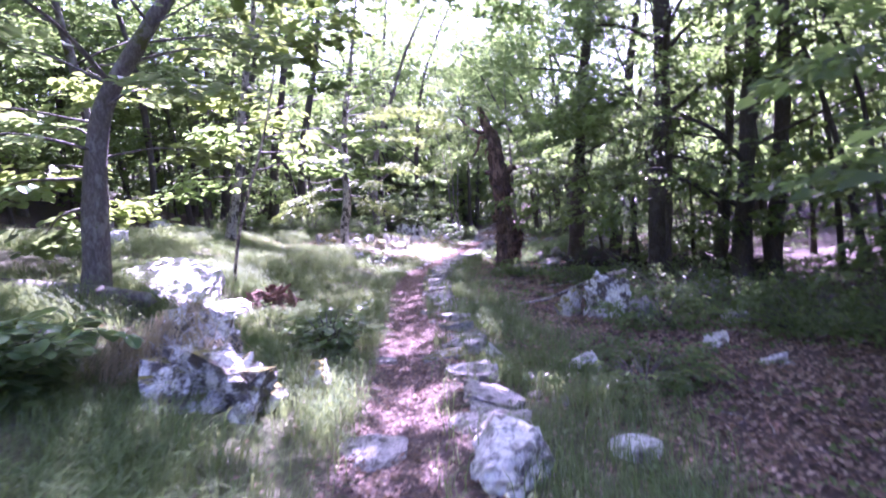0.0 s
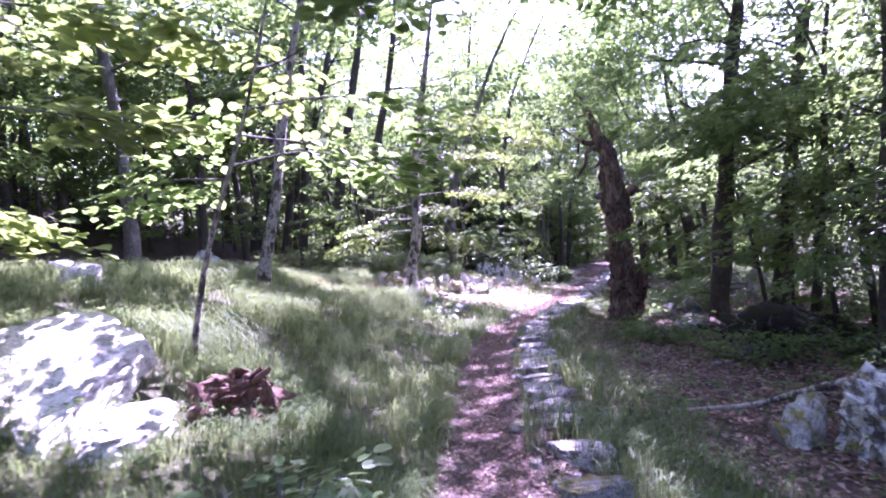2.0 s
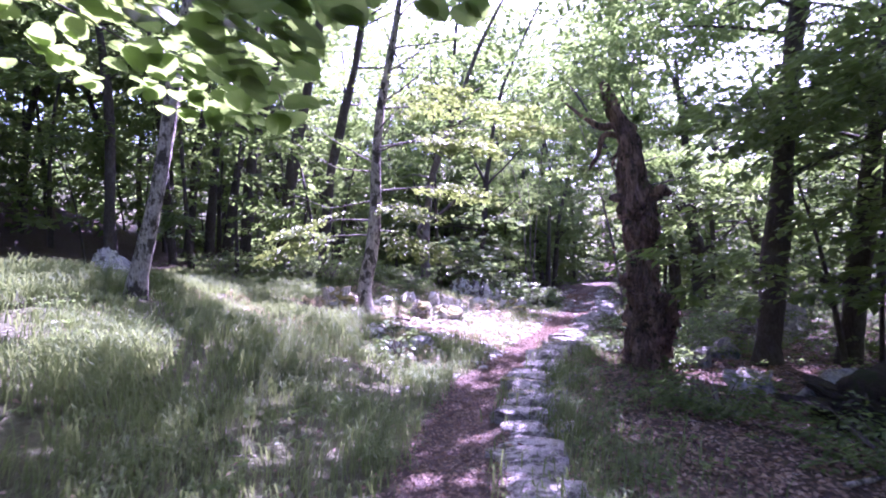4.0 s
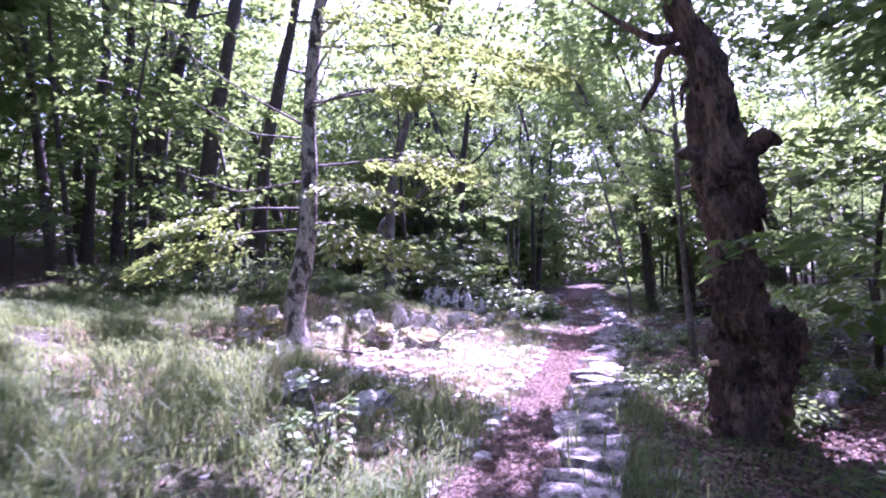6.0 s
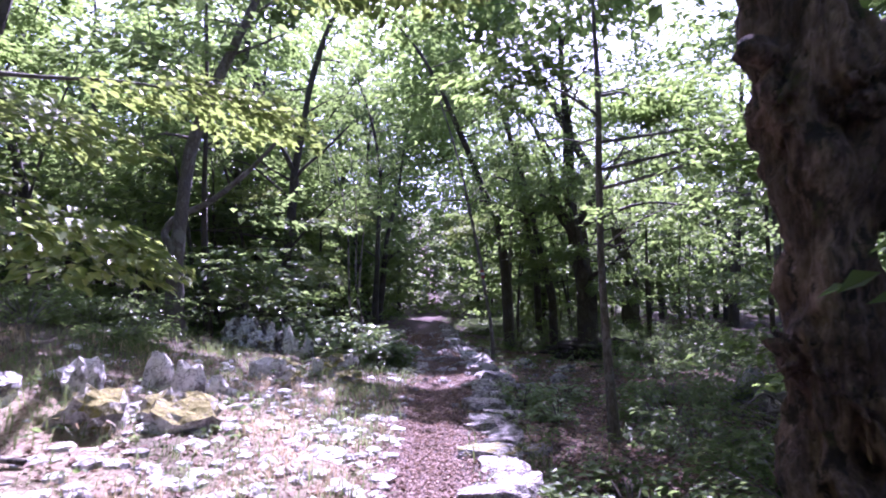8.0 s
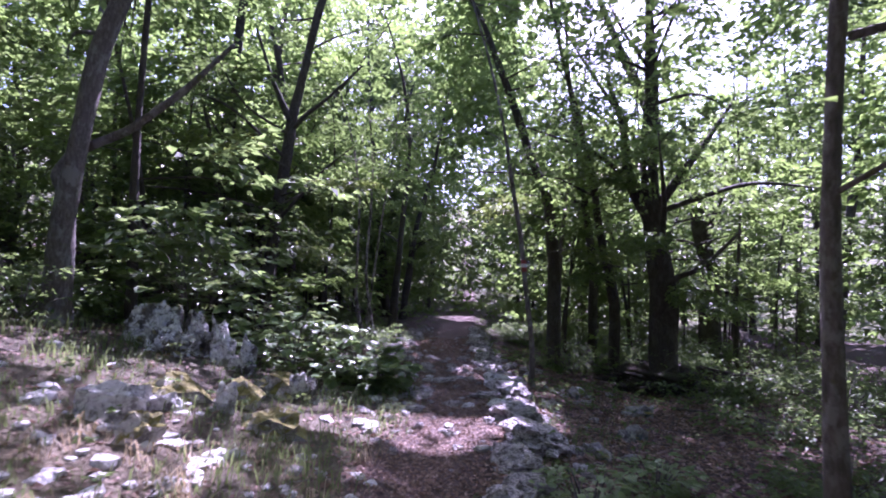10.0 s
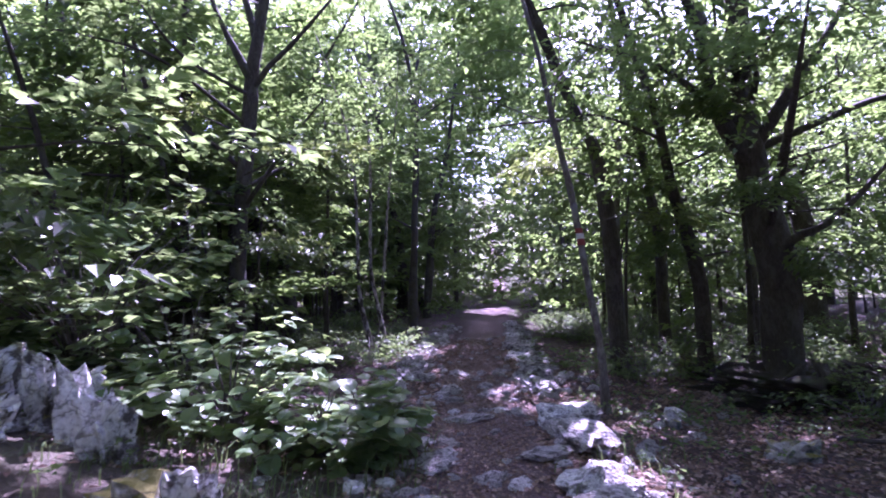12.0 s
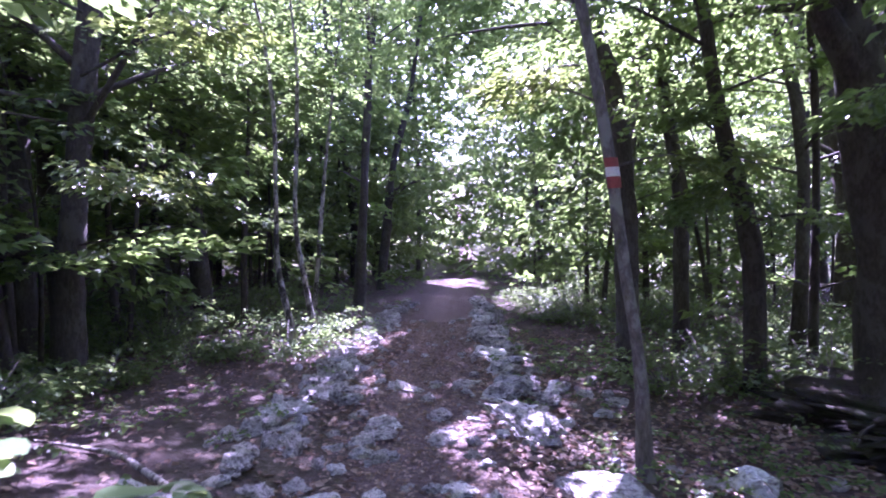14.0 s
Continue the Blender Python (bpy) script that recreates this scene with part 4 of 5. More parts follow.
def rock(x, y, sx, sy, sz, mat, label, seed, rise=0.35, turn=0.0, fine=3, name="rock", group="", rough=0.14, pits=0.0, tip=(0, 0)):
    v, f = lump(1.0, seed, (sx / 2, sy / 2, sz), 9, rough, fine, pits)
    ob = new(name, mesh_of(name, v, f, mat, False))
    ob.matrix_basis = pose(*on_land(x, y), tip[0], tip[1], turn) @ Matrix.Translation((0, 0, sz * (rise - 0.35)))
    return tagged(ob, label, "rock", group)


# ---- rocks ----
KARST, MOSSY, PALE = "weathered grey limestone rock with dark pits", "limestone rock with yellow-green moss on top", "pale limestone rock among dead leaves"
CREST = rock(0.40, 4.95, 0.9, 0.8, 0.55, ROCK_KARST, "pitted white limestone rock under hanging dry grass", 1, 0.4, 20, 4, rough=0.42, pits=0.3)
BEHIND = rock(-0.10, 5.25, 1.0, 0.9, 0.44, ROCK_KARST, "pitted limestone rock overgrown with moss and grass", 2, 0.4, 60, 4, rough=0.42, pits=0.3)
rock(0.10, 4.66, 0.40, 0.4, 0.26, ROCK_KARST, KARST, 3, 0.4, 10, 3, rough=0.25, pits=0.2)
rock(0.86, 5.55, 0.3, 0.32, 0.28, ROCK_MOSS, MOSSY, 4, 0.4, 0, 3)
rock(-1.66, 7.55, 2.0, 1.35, 0.27, ROCK_WHITE, "long sunlit white limestone outcrop in tall grass", 5, 0.40, -28, 5, rough=0.10, pits=0.02, tip=(6, 17))
rock(-0.98, 7.36, 0.55, 0.95, 0.16, ROCK_WHITE, "low sunlit limestone slab in grass", 6, 0.42, 12, 4, rough=0.12)
rock(2.42, 4.25, 0.55, 0.75, 0.20, ROCK, "flat pale limestone block beside the trail", 57, 0.42, 15, 4, rough=0.16, pits=0.12)
rock(3.24, 4.79, 0.36, 0.26, 0.10, ROCK, "small flat pale stone in moss", 8, 0.4, -20)
rock(3.76, 9.45, 0.66, 0.65, 0.56, ROCK_KARST, "cracked grey limestone boulder propping a dead branch", 9, 0.42, 30, 4, rough=0.28, pits=0.2)
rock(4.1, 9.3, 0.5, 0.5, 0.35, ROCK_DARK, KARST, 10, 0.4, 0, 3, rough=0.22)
rock(3.2, 9.75, 0.5, 0.45, 0.40, ROCK_MOSS, MOSSY, 11, 0.4, 0, 3, rough=0.25)
rock(-9.3, 18.4, 0.95, 0.8, 0.75, ROCK, "large pale boulder at the edge of the woods", 12, 0.5, 0, 4, rough=0.2)
rock(-6.3, 11.6, 0.8, 0.6, 0.3, ROCK, KARST, 13, 0.4, 30)
rock(-4.7, 10.4, 0.6, 0.5, 0.28, ROCK, KARST, 14, 0.4, 0)
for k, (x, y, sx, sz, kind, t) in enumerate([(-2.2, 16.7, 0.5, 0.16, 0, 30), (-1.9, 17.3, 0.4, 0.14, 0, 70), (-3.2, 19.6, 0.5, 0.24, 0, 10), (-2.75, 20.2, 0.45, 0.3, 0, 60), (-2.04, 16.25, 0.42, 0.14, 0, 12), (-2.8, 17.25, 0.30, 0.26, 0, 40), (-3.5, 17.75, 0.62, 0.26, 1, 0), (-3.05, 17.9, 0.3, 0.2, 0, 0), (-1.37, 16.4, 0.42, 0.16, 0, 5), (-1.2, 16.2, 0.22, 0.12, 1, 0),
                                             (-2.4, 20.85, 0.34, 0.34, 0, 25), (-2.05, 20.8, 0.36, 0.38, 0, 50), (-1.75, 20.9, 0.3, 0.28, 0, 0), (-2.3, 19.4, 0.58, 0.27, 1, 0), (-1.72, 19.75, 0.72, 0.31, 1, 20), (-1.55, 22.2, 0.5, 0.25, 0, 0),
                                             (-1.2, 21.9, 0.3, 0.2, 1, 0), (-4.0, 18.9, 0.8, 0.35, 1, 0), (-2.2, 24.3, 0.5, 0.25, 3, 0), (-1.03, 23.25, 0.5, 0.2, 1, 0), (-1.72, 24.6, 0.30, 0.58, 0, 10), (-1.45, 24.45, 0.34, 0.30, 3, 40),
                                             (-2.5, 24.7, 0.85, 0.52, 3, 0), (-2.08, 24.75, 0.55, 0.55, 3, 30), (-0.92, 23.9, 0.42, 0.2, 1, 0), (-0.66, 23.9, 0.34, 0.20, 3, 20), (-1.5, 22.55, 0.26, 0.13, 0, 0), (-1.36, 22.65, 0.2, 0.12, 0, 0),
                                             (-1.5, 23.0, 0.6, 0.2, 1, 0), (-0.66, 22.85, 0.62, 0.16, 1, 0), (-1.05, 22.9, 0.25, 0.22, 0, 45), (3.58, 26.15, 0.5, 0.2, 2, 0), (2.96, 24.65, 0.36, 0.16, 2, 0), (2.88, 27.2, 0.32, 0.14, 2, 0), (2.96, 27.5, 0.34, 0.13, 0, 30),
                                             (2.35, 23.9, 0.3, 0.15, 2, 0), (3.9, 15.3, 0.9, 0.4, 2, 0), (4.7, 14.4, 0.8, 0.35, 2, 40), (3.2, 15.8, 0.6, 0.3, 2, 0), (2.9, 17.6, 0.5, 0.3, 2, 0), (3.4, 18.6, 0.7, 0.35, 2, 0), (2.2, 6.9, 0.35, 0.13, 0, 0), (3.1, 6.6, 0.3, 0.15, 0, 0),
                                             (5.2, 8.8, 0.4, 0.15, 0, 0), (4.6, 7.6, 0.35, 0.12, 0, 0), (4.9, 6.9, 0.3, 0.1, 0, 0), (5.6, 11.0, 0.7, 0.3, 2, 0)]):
    rock(x, y, sx, sx * (0.7 + 0.08 * (k % 5)), sz, (ROCK, ROCK_MOSS, ROCK_DARK, ROCK_KARST)[kind], (PALE, MOSSY, "weathered stone in shade, with shade in its colour", KARST)[kind], 20 + k, 0.4, t, 4 if kind == 3 else 3, rough=0.55 if kind == 3 else 0.3, pits=0.35 if kind == 3 else 0.2)

# stones set along the trail
edging = thing("stone_edging", on_land(0.6, 14.0), "rough limestone blocks set along the trail", "stone edging", kind="structure")
SHAPES = []
def block(seed):
    """A split limestone block: flat faces, chipped edges."""
    q = np.random.RandomState(seed)
    bm = bmesh.new()
    bmesh.ops.create_icosphere(bm, subdivisions=3, radius=1.0)
    v = np.array([c.co[:] for c in bm.verts])
    f = np.array([[c.index for c in p.verts] for p in bm.faces])
    bm.free()
    v = v / np.abs(v).max(1, keepdims=True) ** 0.97
    v[:, :2] *= 1 + 0.22 * v[:, [1, 0]] * q.uniform(-1, 1, 2)
    for _ in range(7):
        n = unit(q.normal(0, 1, 3) * [1, 1, 0.55])
        v = v - np.maximum(v @ n - q.uniform(0.74, 1.06), 0)[:, None] * n[None]
    off = q.uniform(0, 50, 3)
    w = np.array([noise.fractal(Vector(c * 1.9 + off), 0.8, 2.1, 5) for c in v])
    chip = np.array([abs(noise.noise(Vector(c * 3.1 - off))) for c in v])
    v = v * (1 + 0.07 * w - 0.09 * np.exp(-(chip / 0.06) ** 2))[:, None]
    top = 0.60 + 0.10 * np.array([noise.fractal(Vector((c[0] * 2.3, c[1] * 2.3, off[0])), 0.7, 2.1, 5) for c in v])
    v[:, 2] = np.minimum(v[:, 2], top + 0.10 * q.uniform(-1, 1) * v[:, 0])
    return v * 0.5, f


for k in range(16):
    v, f = block(400 + k)
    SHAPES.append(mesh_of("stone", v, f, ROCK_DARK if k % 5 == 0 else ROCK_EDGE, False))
ROUGH = []
for k in range(14):
    v, f = lump(0.5, 430 + k, (1, 1, 1), 8, 0.34, 3, 0.22)
    ROUGH.append(mesh_of("stone", v / np.abs(v).max(0) * 0.5, f, ROCK_EDGE if k % 4 else ROCK, False))
r = np.random.RandomState(17)


def stone(x, y, a, b, h, turn, sink=0.35):
    pick = ROUGH if y > 21.5 else SHAPES
    ob = new("stone", pick[r.randint(len(pick))])
    at = on_land(x, y)
    ob.parent = edging
    ob.matrix_parent_inverse = edging.matrix_basis.inverted()
    ob.matrix_basis = Matrix.LocRotScale((at[0], at[1], at[2] + h * (0.5 - sink)), Euler((r.normal(0, 0.07), r.normal(0, 0.07), turn)), (a, b, h))


y = 4.6
while y < 37.5:
    far = float(np.interp(y, [4, 9, 13, 22, 24, 37], [0.95, 0.75, 0.95, 0.92, 1.08, 0.85]))
    deep = r.uniform(0.24, 0.46) * far
    u = float(np.interp(y, [3, 10, 15, 19, 23, 30, 36], [0.66, 0.55, 0.52, 0.50, 0.74, 0.72, 0.68])) + r.normal(0, 0.035 if y < 18 else 0.08)
    if r.uniform() < float(np.interp(y, [4, 9, 12, 22.8, 23, 28.4, 28.6, 37], [0.75, 0.6, 1.0, 1.0, 0.45, 0.45, 1.0, 1.0])):
        stone(float(trail_x(y)) + u, y + deep / 2, r.uniform(0.42, 0.60) * far, deep * 1.06, r.uniform(0.22, 0.34) * far, r.uniform(-0.22, 0.22) * (1 if 11 < y < 18 else 2.4), float(np.interp(y, [4, 20, 24], [0.46, 0.46, 0.30])) + r.normal(0, 0.06))
        if y > 10 and r.uniform() < 0.5:
            stone(float(trail_x(y)) + u + 0.36 * far, y + deep / 2, r.uniform(0.16, 0.32), r.uniform(0.16, 0.30), r.uniform(0.1, 0.2), r.uniform(0, 3))
    y += deep
for k in range(34):
    y = r.uniform(23.4, 29.5)
    d = r.uniform(0.14, 0.40)
    stone(float(trail_x(y)) + r.uniform(-1.0, 0.45), y, d, d * r.uniform(0.6, 1.0), 0.10, r.uniform(0, 3), 0.42)
for k in range(120):
    y = r.uniform(23, 33)
    d = r.uniform(0.05, 0.16)
    stone(float(trail_x(y)) + r.uniform(-0.95, 0.6), y, d, d * r.uniform(0.6, 1.0), d * 0.5, r.uniform(0, 3), 0.3)
for k in range(46):
    y = r.uniform(23, 31)
    d = r.uniform(0.08, 0.26)
    stone(float(trail_x(y)) + 1.0 + abs(r.normal(0.25, 0.4)), y, d, d * r.uniform(0.6, 1.0), d * 0.6, r.uniform(0, 3))
for k in range(200):
    y = r.uniform(25.8, 37)
    stone(float(trail_x(y)) - 1.15 + r.normal(0, 0.16), y, r.uniform(0.09, 0.32), r.uniform(0.09, 0.26), r.uniform(0.07, 0.18), r.uniform(0, 3))
for k in range(110):
    y = r.uniform(4, 36)
    u = r.choice([-1, 1]) * abs(r.normal(0.45, 0.22)) if y > 22 else r.uniform(0.3, 1.4)
    d = r.uniform(0.05, 0.17)
    stone(float(trail_x(y)) + u, y, d, d * r.uniform(0.7, 1.2), d * 0.6, r.uniform(0, 3))
for x, y, a, b, h in [(1.6, 4.45, 0.42, 0.5, 0.06), (1.75, 7.6, 0.3, 0.2, 0.08), (1.1, 6.6, 0.3, 0.25, 0.07), (1.75, 6.6, 0.45, 0.25, 0.09), (1.2, 9.1, 0.4, 0.2, 0.07), (2.05, 6.0, 0.4, 0.34, 0.2), (1.66, 23.55, 0.52, 1.15, 0.34), (1.62, 24.75, 0.46, 0.75, 0.30), (1.60, 25.85, 0.62, 1.05, 0.30), (1.78, 26.95, 0.62, 0.72, 0.26), (1.58, 28.05, 0.5, 0.9, 0.28), (1.3, 25.3, 0.42, 0.34, 0.12), (0.75, 26.6, 0.55, 0.3, 0.10), (0.45, 25.2, 0.5, 0.4, 0.10)]:
    stone(x, y, a, b, h, 0.3)

# ---- dead wood ----
v, f = tube([(-4.3, 5.95, 1.55), (-3.2, 6.2, 1.22), (-1.9, 6.42, 0.98), (-1.35, 6.55, 0.84)], [0.13, 0.125, 0.11, 0.08], 14, 0.07, 5, 0.1)
tagged(new("fallen_log", mesh_of("fallen_log", v, f, BARK_GREY)), "fallen grey log lying across grass against a tree", "log")
v, f = tube([(2.3, 10.2, -0.22), (2.9, 9.95, -0.12), (3.4, 9.75, 0.08), (3.75, 9.55, 0.22), (4.0, 9.4, 0.28)], [0.012, 0.022, 0.03, 0.034, 0.03], 8, 0.05, 6, 0.08)
tagged(new("fallen_branch", mesh_of("fallen_branch", v, f, BARK_PALE)), "bare fallen branch leaning on a limestone boulder", "branch")
for k, (p, q) in enumerate([((-2.2, 18.5), (-4.3, 18.0)), ((-0.3, 26.6), (-1.6, 27.4)), ((4.2, 26.6), (5.6, 25.2)), ((3.0, 12.5), (4.4, 13.3)), ((-3.2, 25.6), (-1.9, 25.2))]):
    a, b = Vector(on_land(*p)), Vector(on_land(*q))
    v, f = tube([a + Vector((0, 0, 0.03)), a.lerp(b, 0.5) + Vector((0.05, 0.1, 0.06)), b + Vector((0, 0, 0.03))], [0.022, 0.018, 0.006], 7, 0.04, k, 0.1)
    tagged(new("fallen_branch", mesh_of("fallen_branch", v, f, BARK_PALE if k != 2 else BARK_DARK)), "bare dead branch lying on the forest floor", "branch")
stump = thing("rotten_stump", on_land(-0.85, 8.25), "crumbling reddish rotten stump in grass", "stump")
r = np.random.RandomState(21)
v, f = lump(1.0, 66, (0.33, 0.27, 0.25), 7, 0.5, 4, 0.35)
part("core", mesh_of("core", v, f, ROTTEN), stump)
for k in range(34):
    a, d = r.uniform(0, 6.28), r.uniform(0.05, 0.40)
    v, f = lump(1.0, 900 + k, (r.uniform(0.07, 0.17), r.uniform(0.03, 0.06), r.uniform(0.015, 0.035)), 6, 0.3, 2)
    ob = part("splinter", mesh_of("splinter", v, f, ROTTEN, False), stump)
    ob.matrix_basis = pose(math.cos(a) * d, math.sin(a) * d, r.uniform(0.03, 0.33) * (1.12 - 2.0 * d), r.normal(0, 28), r.normal(0, 28), r.uniform(0, 180))

# trail mark painted on the bent trunk
for name, z0, z1, mat in (("red_band", 1.785, 1.845, RED_PAINT), ("white_band", 1.725, 1.785, WHITE_PAINT), ("red_band", 1.65, 1.725, RED_PAINT)):
    a = np.linspace(radians(205), radians(320), 9)
    o = np.array(WAYMARKED.location)
    rows = []
    for z in (z0, z1):
        c = np.array([np.interp(z, [0.54, 1.1, 1.75, 2.45], [2.26, 2.17, 2.11, 2.02]), 27.43, z]) - o
        rows.append(c + np.stack([np.cos(a), np.sin(a), 0 * a], 1) * 0.052)
    n = len(a)
    f = [[k, k + 1, n + k + 1, n + k] for k in range(n - 1)]
    part(name, mesh_of(name, np.concatenate(rows), f, mat), WAYMARKED, "worn painted trail mark")


# ---- shrubs and low plants ----
def shrub(x, y, label, width, height, stems, per, leaf, leafage, seed, broad=1.0, full=True, reach=0.34, name="shrub", low=0.15, bark=BARK_GREY, group=""):
    r = np.random.RandomState(seed)
    at = on_land(x, y)
    ob = thing(name, at, label, "shrub", group)
    pieces, starts, ways = [], [], []
    for k in range(stems):
        a, d = r.uniform(0, 6.28), width * 0.5 * math.sqrt(r.uniform(0.05, 1))
        tip = np.array([math.cos(a) * d, math.sin(a) * d, height * r.uniform(0.45, 1.0) * (1 - 0.35 * (d / width * 2) ** 2)])
        mid = tip * [0.35, 0.35, 0.6]
        pieces.append(tube([(0, 0, -0.05), mid, tip], [0.012, 0.009, 0.003], 5 if full else 3, 0.0, seed + k, 0.15 if full else 0.3))
        for q in np.linspace(low, 1, 4):
            p = mid * q * 2 if q < 0.5 else mid + (tip - mid) * (q * 2 - 1)
            starts.append(p)
            b = a + r.uniform(-1.3, 1.3)
            ways.append([math.cos(b), math.sin(b), r.normal(0.1, 0.15)])
    if full:
        for v, f in pieces:
            part("stem", mesh_of("stem", v, f, bark), ob)
    else:
        v, f = joined(pieces)
        part("branchwork", mesh_of("branchwork", v, f, bark), ob)
    v, f = sprays(r, np.array(starts), np.array(ways), reach, per + (3 if full else 0), leaf, broad, full, 0.2, 0.6)
    part("foliage", mesh_of("foliage", v, f, leafage, False), ob)
    return ob


shrub(-0.28, 25.2, "sunlit hazel bush with broad round leaves", 0.9, 0.75, 16, 4, 0.115, LEAF_HAZEL, 1, 0.98, reach=0.40)
shrub(0.02, 25.3, "low shaded hazel shoots beside the trail", 0.55, 0.72, 8, 4, 0.115, LEAF_HAZEL, 15, 0.98, reach=0.3)
shrub(-1.15, 25.5, "hazel bush with broad round leaves", 1.2, 0.85, 17, 4, 0.115, LEAF_HAZEL, 2, 0.98, reach=0.45)
shrub(-1.75, 25.9, "hazel bush with broad round leaves", 1.4, 1.05, 17, 5, 0.115, LEAF_HAZEL, 3, 0.98, reach=0.45)
shrub(-2.7, 26.0, "tall hazel with broad leaves under dark trees", 2.2, 2.3, 34, 9, 0.105, LEAF_HAZEL, 4)
shrub(-3.6, 27.2, "tall hazel with broad leaves under dark trees", 2.4, 2.8, 34, 9, 0.105, LEAF_SHADE, 5)
shrub(0.5, 6.75, "leafy nettle clump rising from long grass", 0.75, 0.55, 26, 5, 0.085, LEAF_HAZEL, 6, 0.6, reach=0.2)
shrub(-0.75, 4.3, "wild vine with lobed leaves creeping over a bank", 1.1, 0.55, 20, 5, 0.11, LEAF_HAZEL, 7, 0.95, reach=0.25)
shrub(-1.3, 15.2, "thin upright weed in long grass", 0.4, 0.6, 5, 4, 0.07, LEAF_HAZEL, 8, 0.6, reach=0.2)
shrub(1.75, 22.0, "small leafy herb beside the stone edging", 0.5, 0.45, 14, 5, 0.07, LEAF_HAZEL, 9, 0.6, reach=0.2)
shrub(2.0, 21.3, "small leafy herb beside the stone edging", 0.5, 0.4, 12, 5, 0.07, LEAF_HAZEL, 10, 0.6, reach=0.2)
shrub(2.55, 22.9, "small leafy herb beside the stone edging", 0.5, 0.35, 12, 5, 0.07, LEAF_HAZEL, 11, 0.6, reach=0.2)
LOW = [(4.3, 8.7, 1.5, 0.45), (5.2, 9.3, 1.7, 0.5), (4.9, 10.6, 1.8, 0.7), (6.2, 10.0, 1.8, 0.6), (6.0, 8.2, 1.5, 0.35), (3.6, 6.4, 0.9, 0.3), (3.0, 18.6, 1.4, 0.45), (3.9, 19.4, 1.6, 0.5), (3.2, 20.4, 1.3, 0.4), (3.5, 21.6, 1.3, 0.5), (5.6, 19.2, 1.8, 0.7), (5.7, 27.5, 1.6, 0.5), (6.4, 28.6, 1.8, 0.7), (4.9, 27.2, 1.3, 0.35),
       (2.3, 17.4, 0.9, 0.35), (1.7, 18.4, 0.8, 0.3), (2.6, 14.6, 1.2, 0.45), (3.6, 13.2, 1.4, 0.45), (5.0, 15.4, 1.6, 0.6), (6.2, 17.4, 1.8, 0.7), (4.2, 23.0, 1.4, 0.4), (5.8, 22.6, 1.8, 0.6), (5.0, 25.2, 1.4, 0.35), (6.6, 26.4, 1.8, 0.8), (-3.4, 29.0, 1.4, 0.5), (-2.2, 31.2, 1.2, 0.4), (-2.6, 28.2, 1.3, 0.5), (-4.6, 27.6, 1.8, 0.8), (-3.6, 22.6, 0.9, 0.3), (-5.0, 24.6, 1.4, 0.5)]
r = np.random.RandomState(55)
for k in range(44):
    y = r.uniform(21, 44) if k % 2 else r.uniform(28, 38)
    u = r.uniform(2.6, 10) if k % 2 else -r.uniform(2.0, 7)
    if not (u < 0 and y < 28):
        LOW.append((float(trail_x(y)) + u, y, r.uniform(1.2, 2.2), r.uniform(0.35, 0.9)))
for k in range(34):
    y = r.uniform(20.5, 30)
    LOW.append((float(trail_x(y)) - r.uniform(4.8, 12), y, r.uniform(1.3, 2.2), r.uniform(0.4, 0.9)))
for k in range(30):
    y = r.uniform(28.5, 44)
    LOW.append((float(trail_x(y)) + r.uniform(2.2, 8.5), y, r.uniform(1.4, 2.4), r.uniform(0.4, 0.9)))
for k in range(16):
    y = r.uniform(5, 20)
    LOW.append((float(trail_x(y)) + r.uniform(4.5, 10), y, r.uniform(1.4, 2.3), r.uniform(0.4, 0.9)))
for k, (x, y, w, h) in enumerate(LOW):
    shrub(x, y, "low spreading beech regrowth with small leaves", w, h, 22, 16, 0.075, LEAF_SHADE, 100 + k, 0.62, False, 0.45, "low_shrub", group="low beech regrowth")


# ---- sunlit sprays on the pale beech ----
def limbs_with_leaves(x, y, label, limbs, leafage, seed, leaf=0.105, bark=BARK_GREY, per=50, reach=0.7, full=False, thick=0.020):
    r = np.random.RandomState(seed)
    at = on_land(x, y)
    ob = thing("leafy_limbs", at, label, "branch")
    for p, q, m in limbs:
        m = int(m * 1.4)
        p, q = np.array(p) - at, np.array(q) - at
        mid = (p + q) / 2 + [0, 0, 0.12]
        side = np.cross(q - p, [0, 0, 1.0]) * r.normal(0, 0.06)
        mid = mid + side
        v, f = tube([p, (p + mid) / 2 + side * 0.6, mid, (mid + q) / 2 - side * 0.5, q], [thick, thick * 0.85, thick * 0.6, thick * 0.4, 0.003], 6, 0.06, seed, 0.12)
        part("limb", mesh_of("limb", v, f, bark), ob)
        w = unit(q - p)
        s = r.uniform(0.3, 1.0, m)[:, None]
        start = np.where(s < 0.5, p + (mid - p) * s * 2, mid + (q - mid) * (s * 2 - 1)) + r.normal(0, 0.06, (m, 3))
        turn = r.uniform(-1.0, 1.0, m)
        way = np.stack([w[0] * np.cos(turn) - w[1] * np.sin(turn), w[0] * np.sin(turn) + w[1] * np.cos(turn), np.full(m, w[2] - 0.05)], 1)
        v, f = sprays(r, start, way, reach, per, leaf, 0.95 if full else 0.62, full, 0.25)
        part("foliage", mesh_of("foliage", v, f, leafage, False), ob)
    return ob


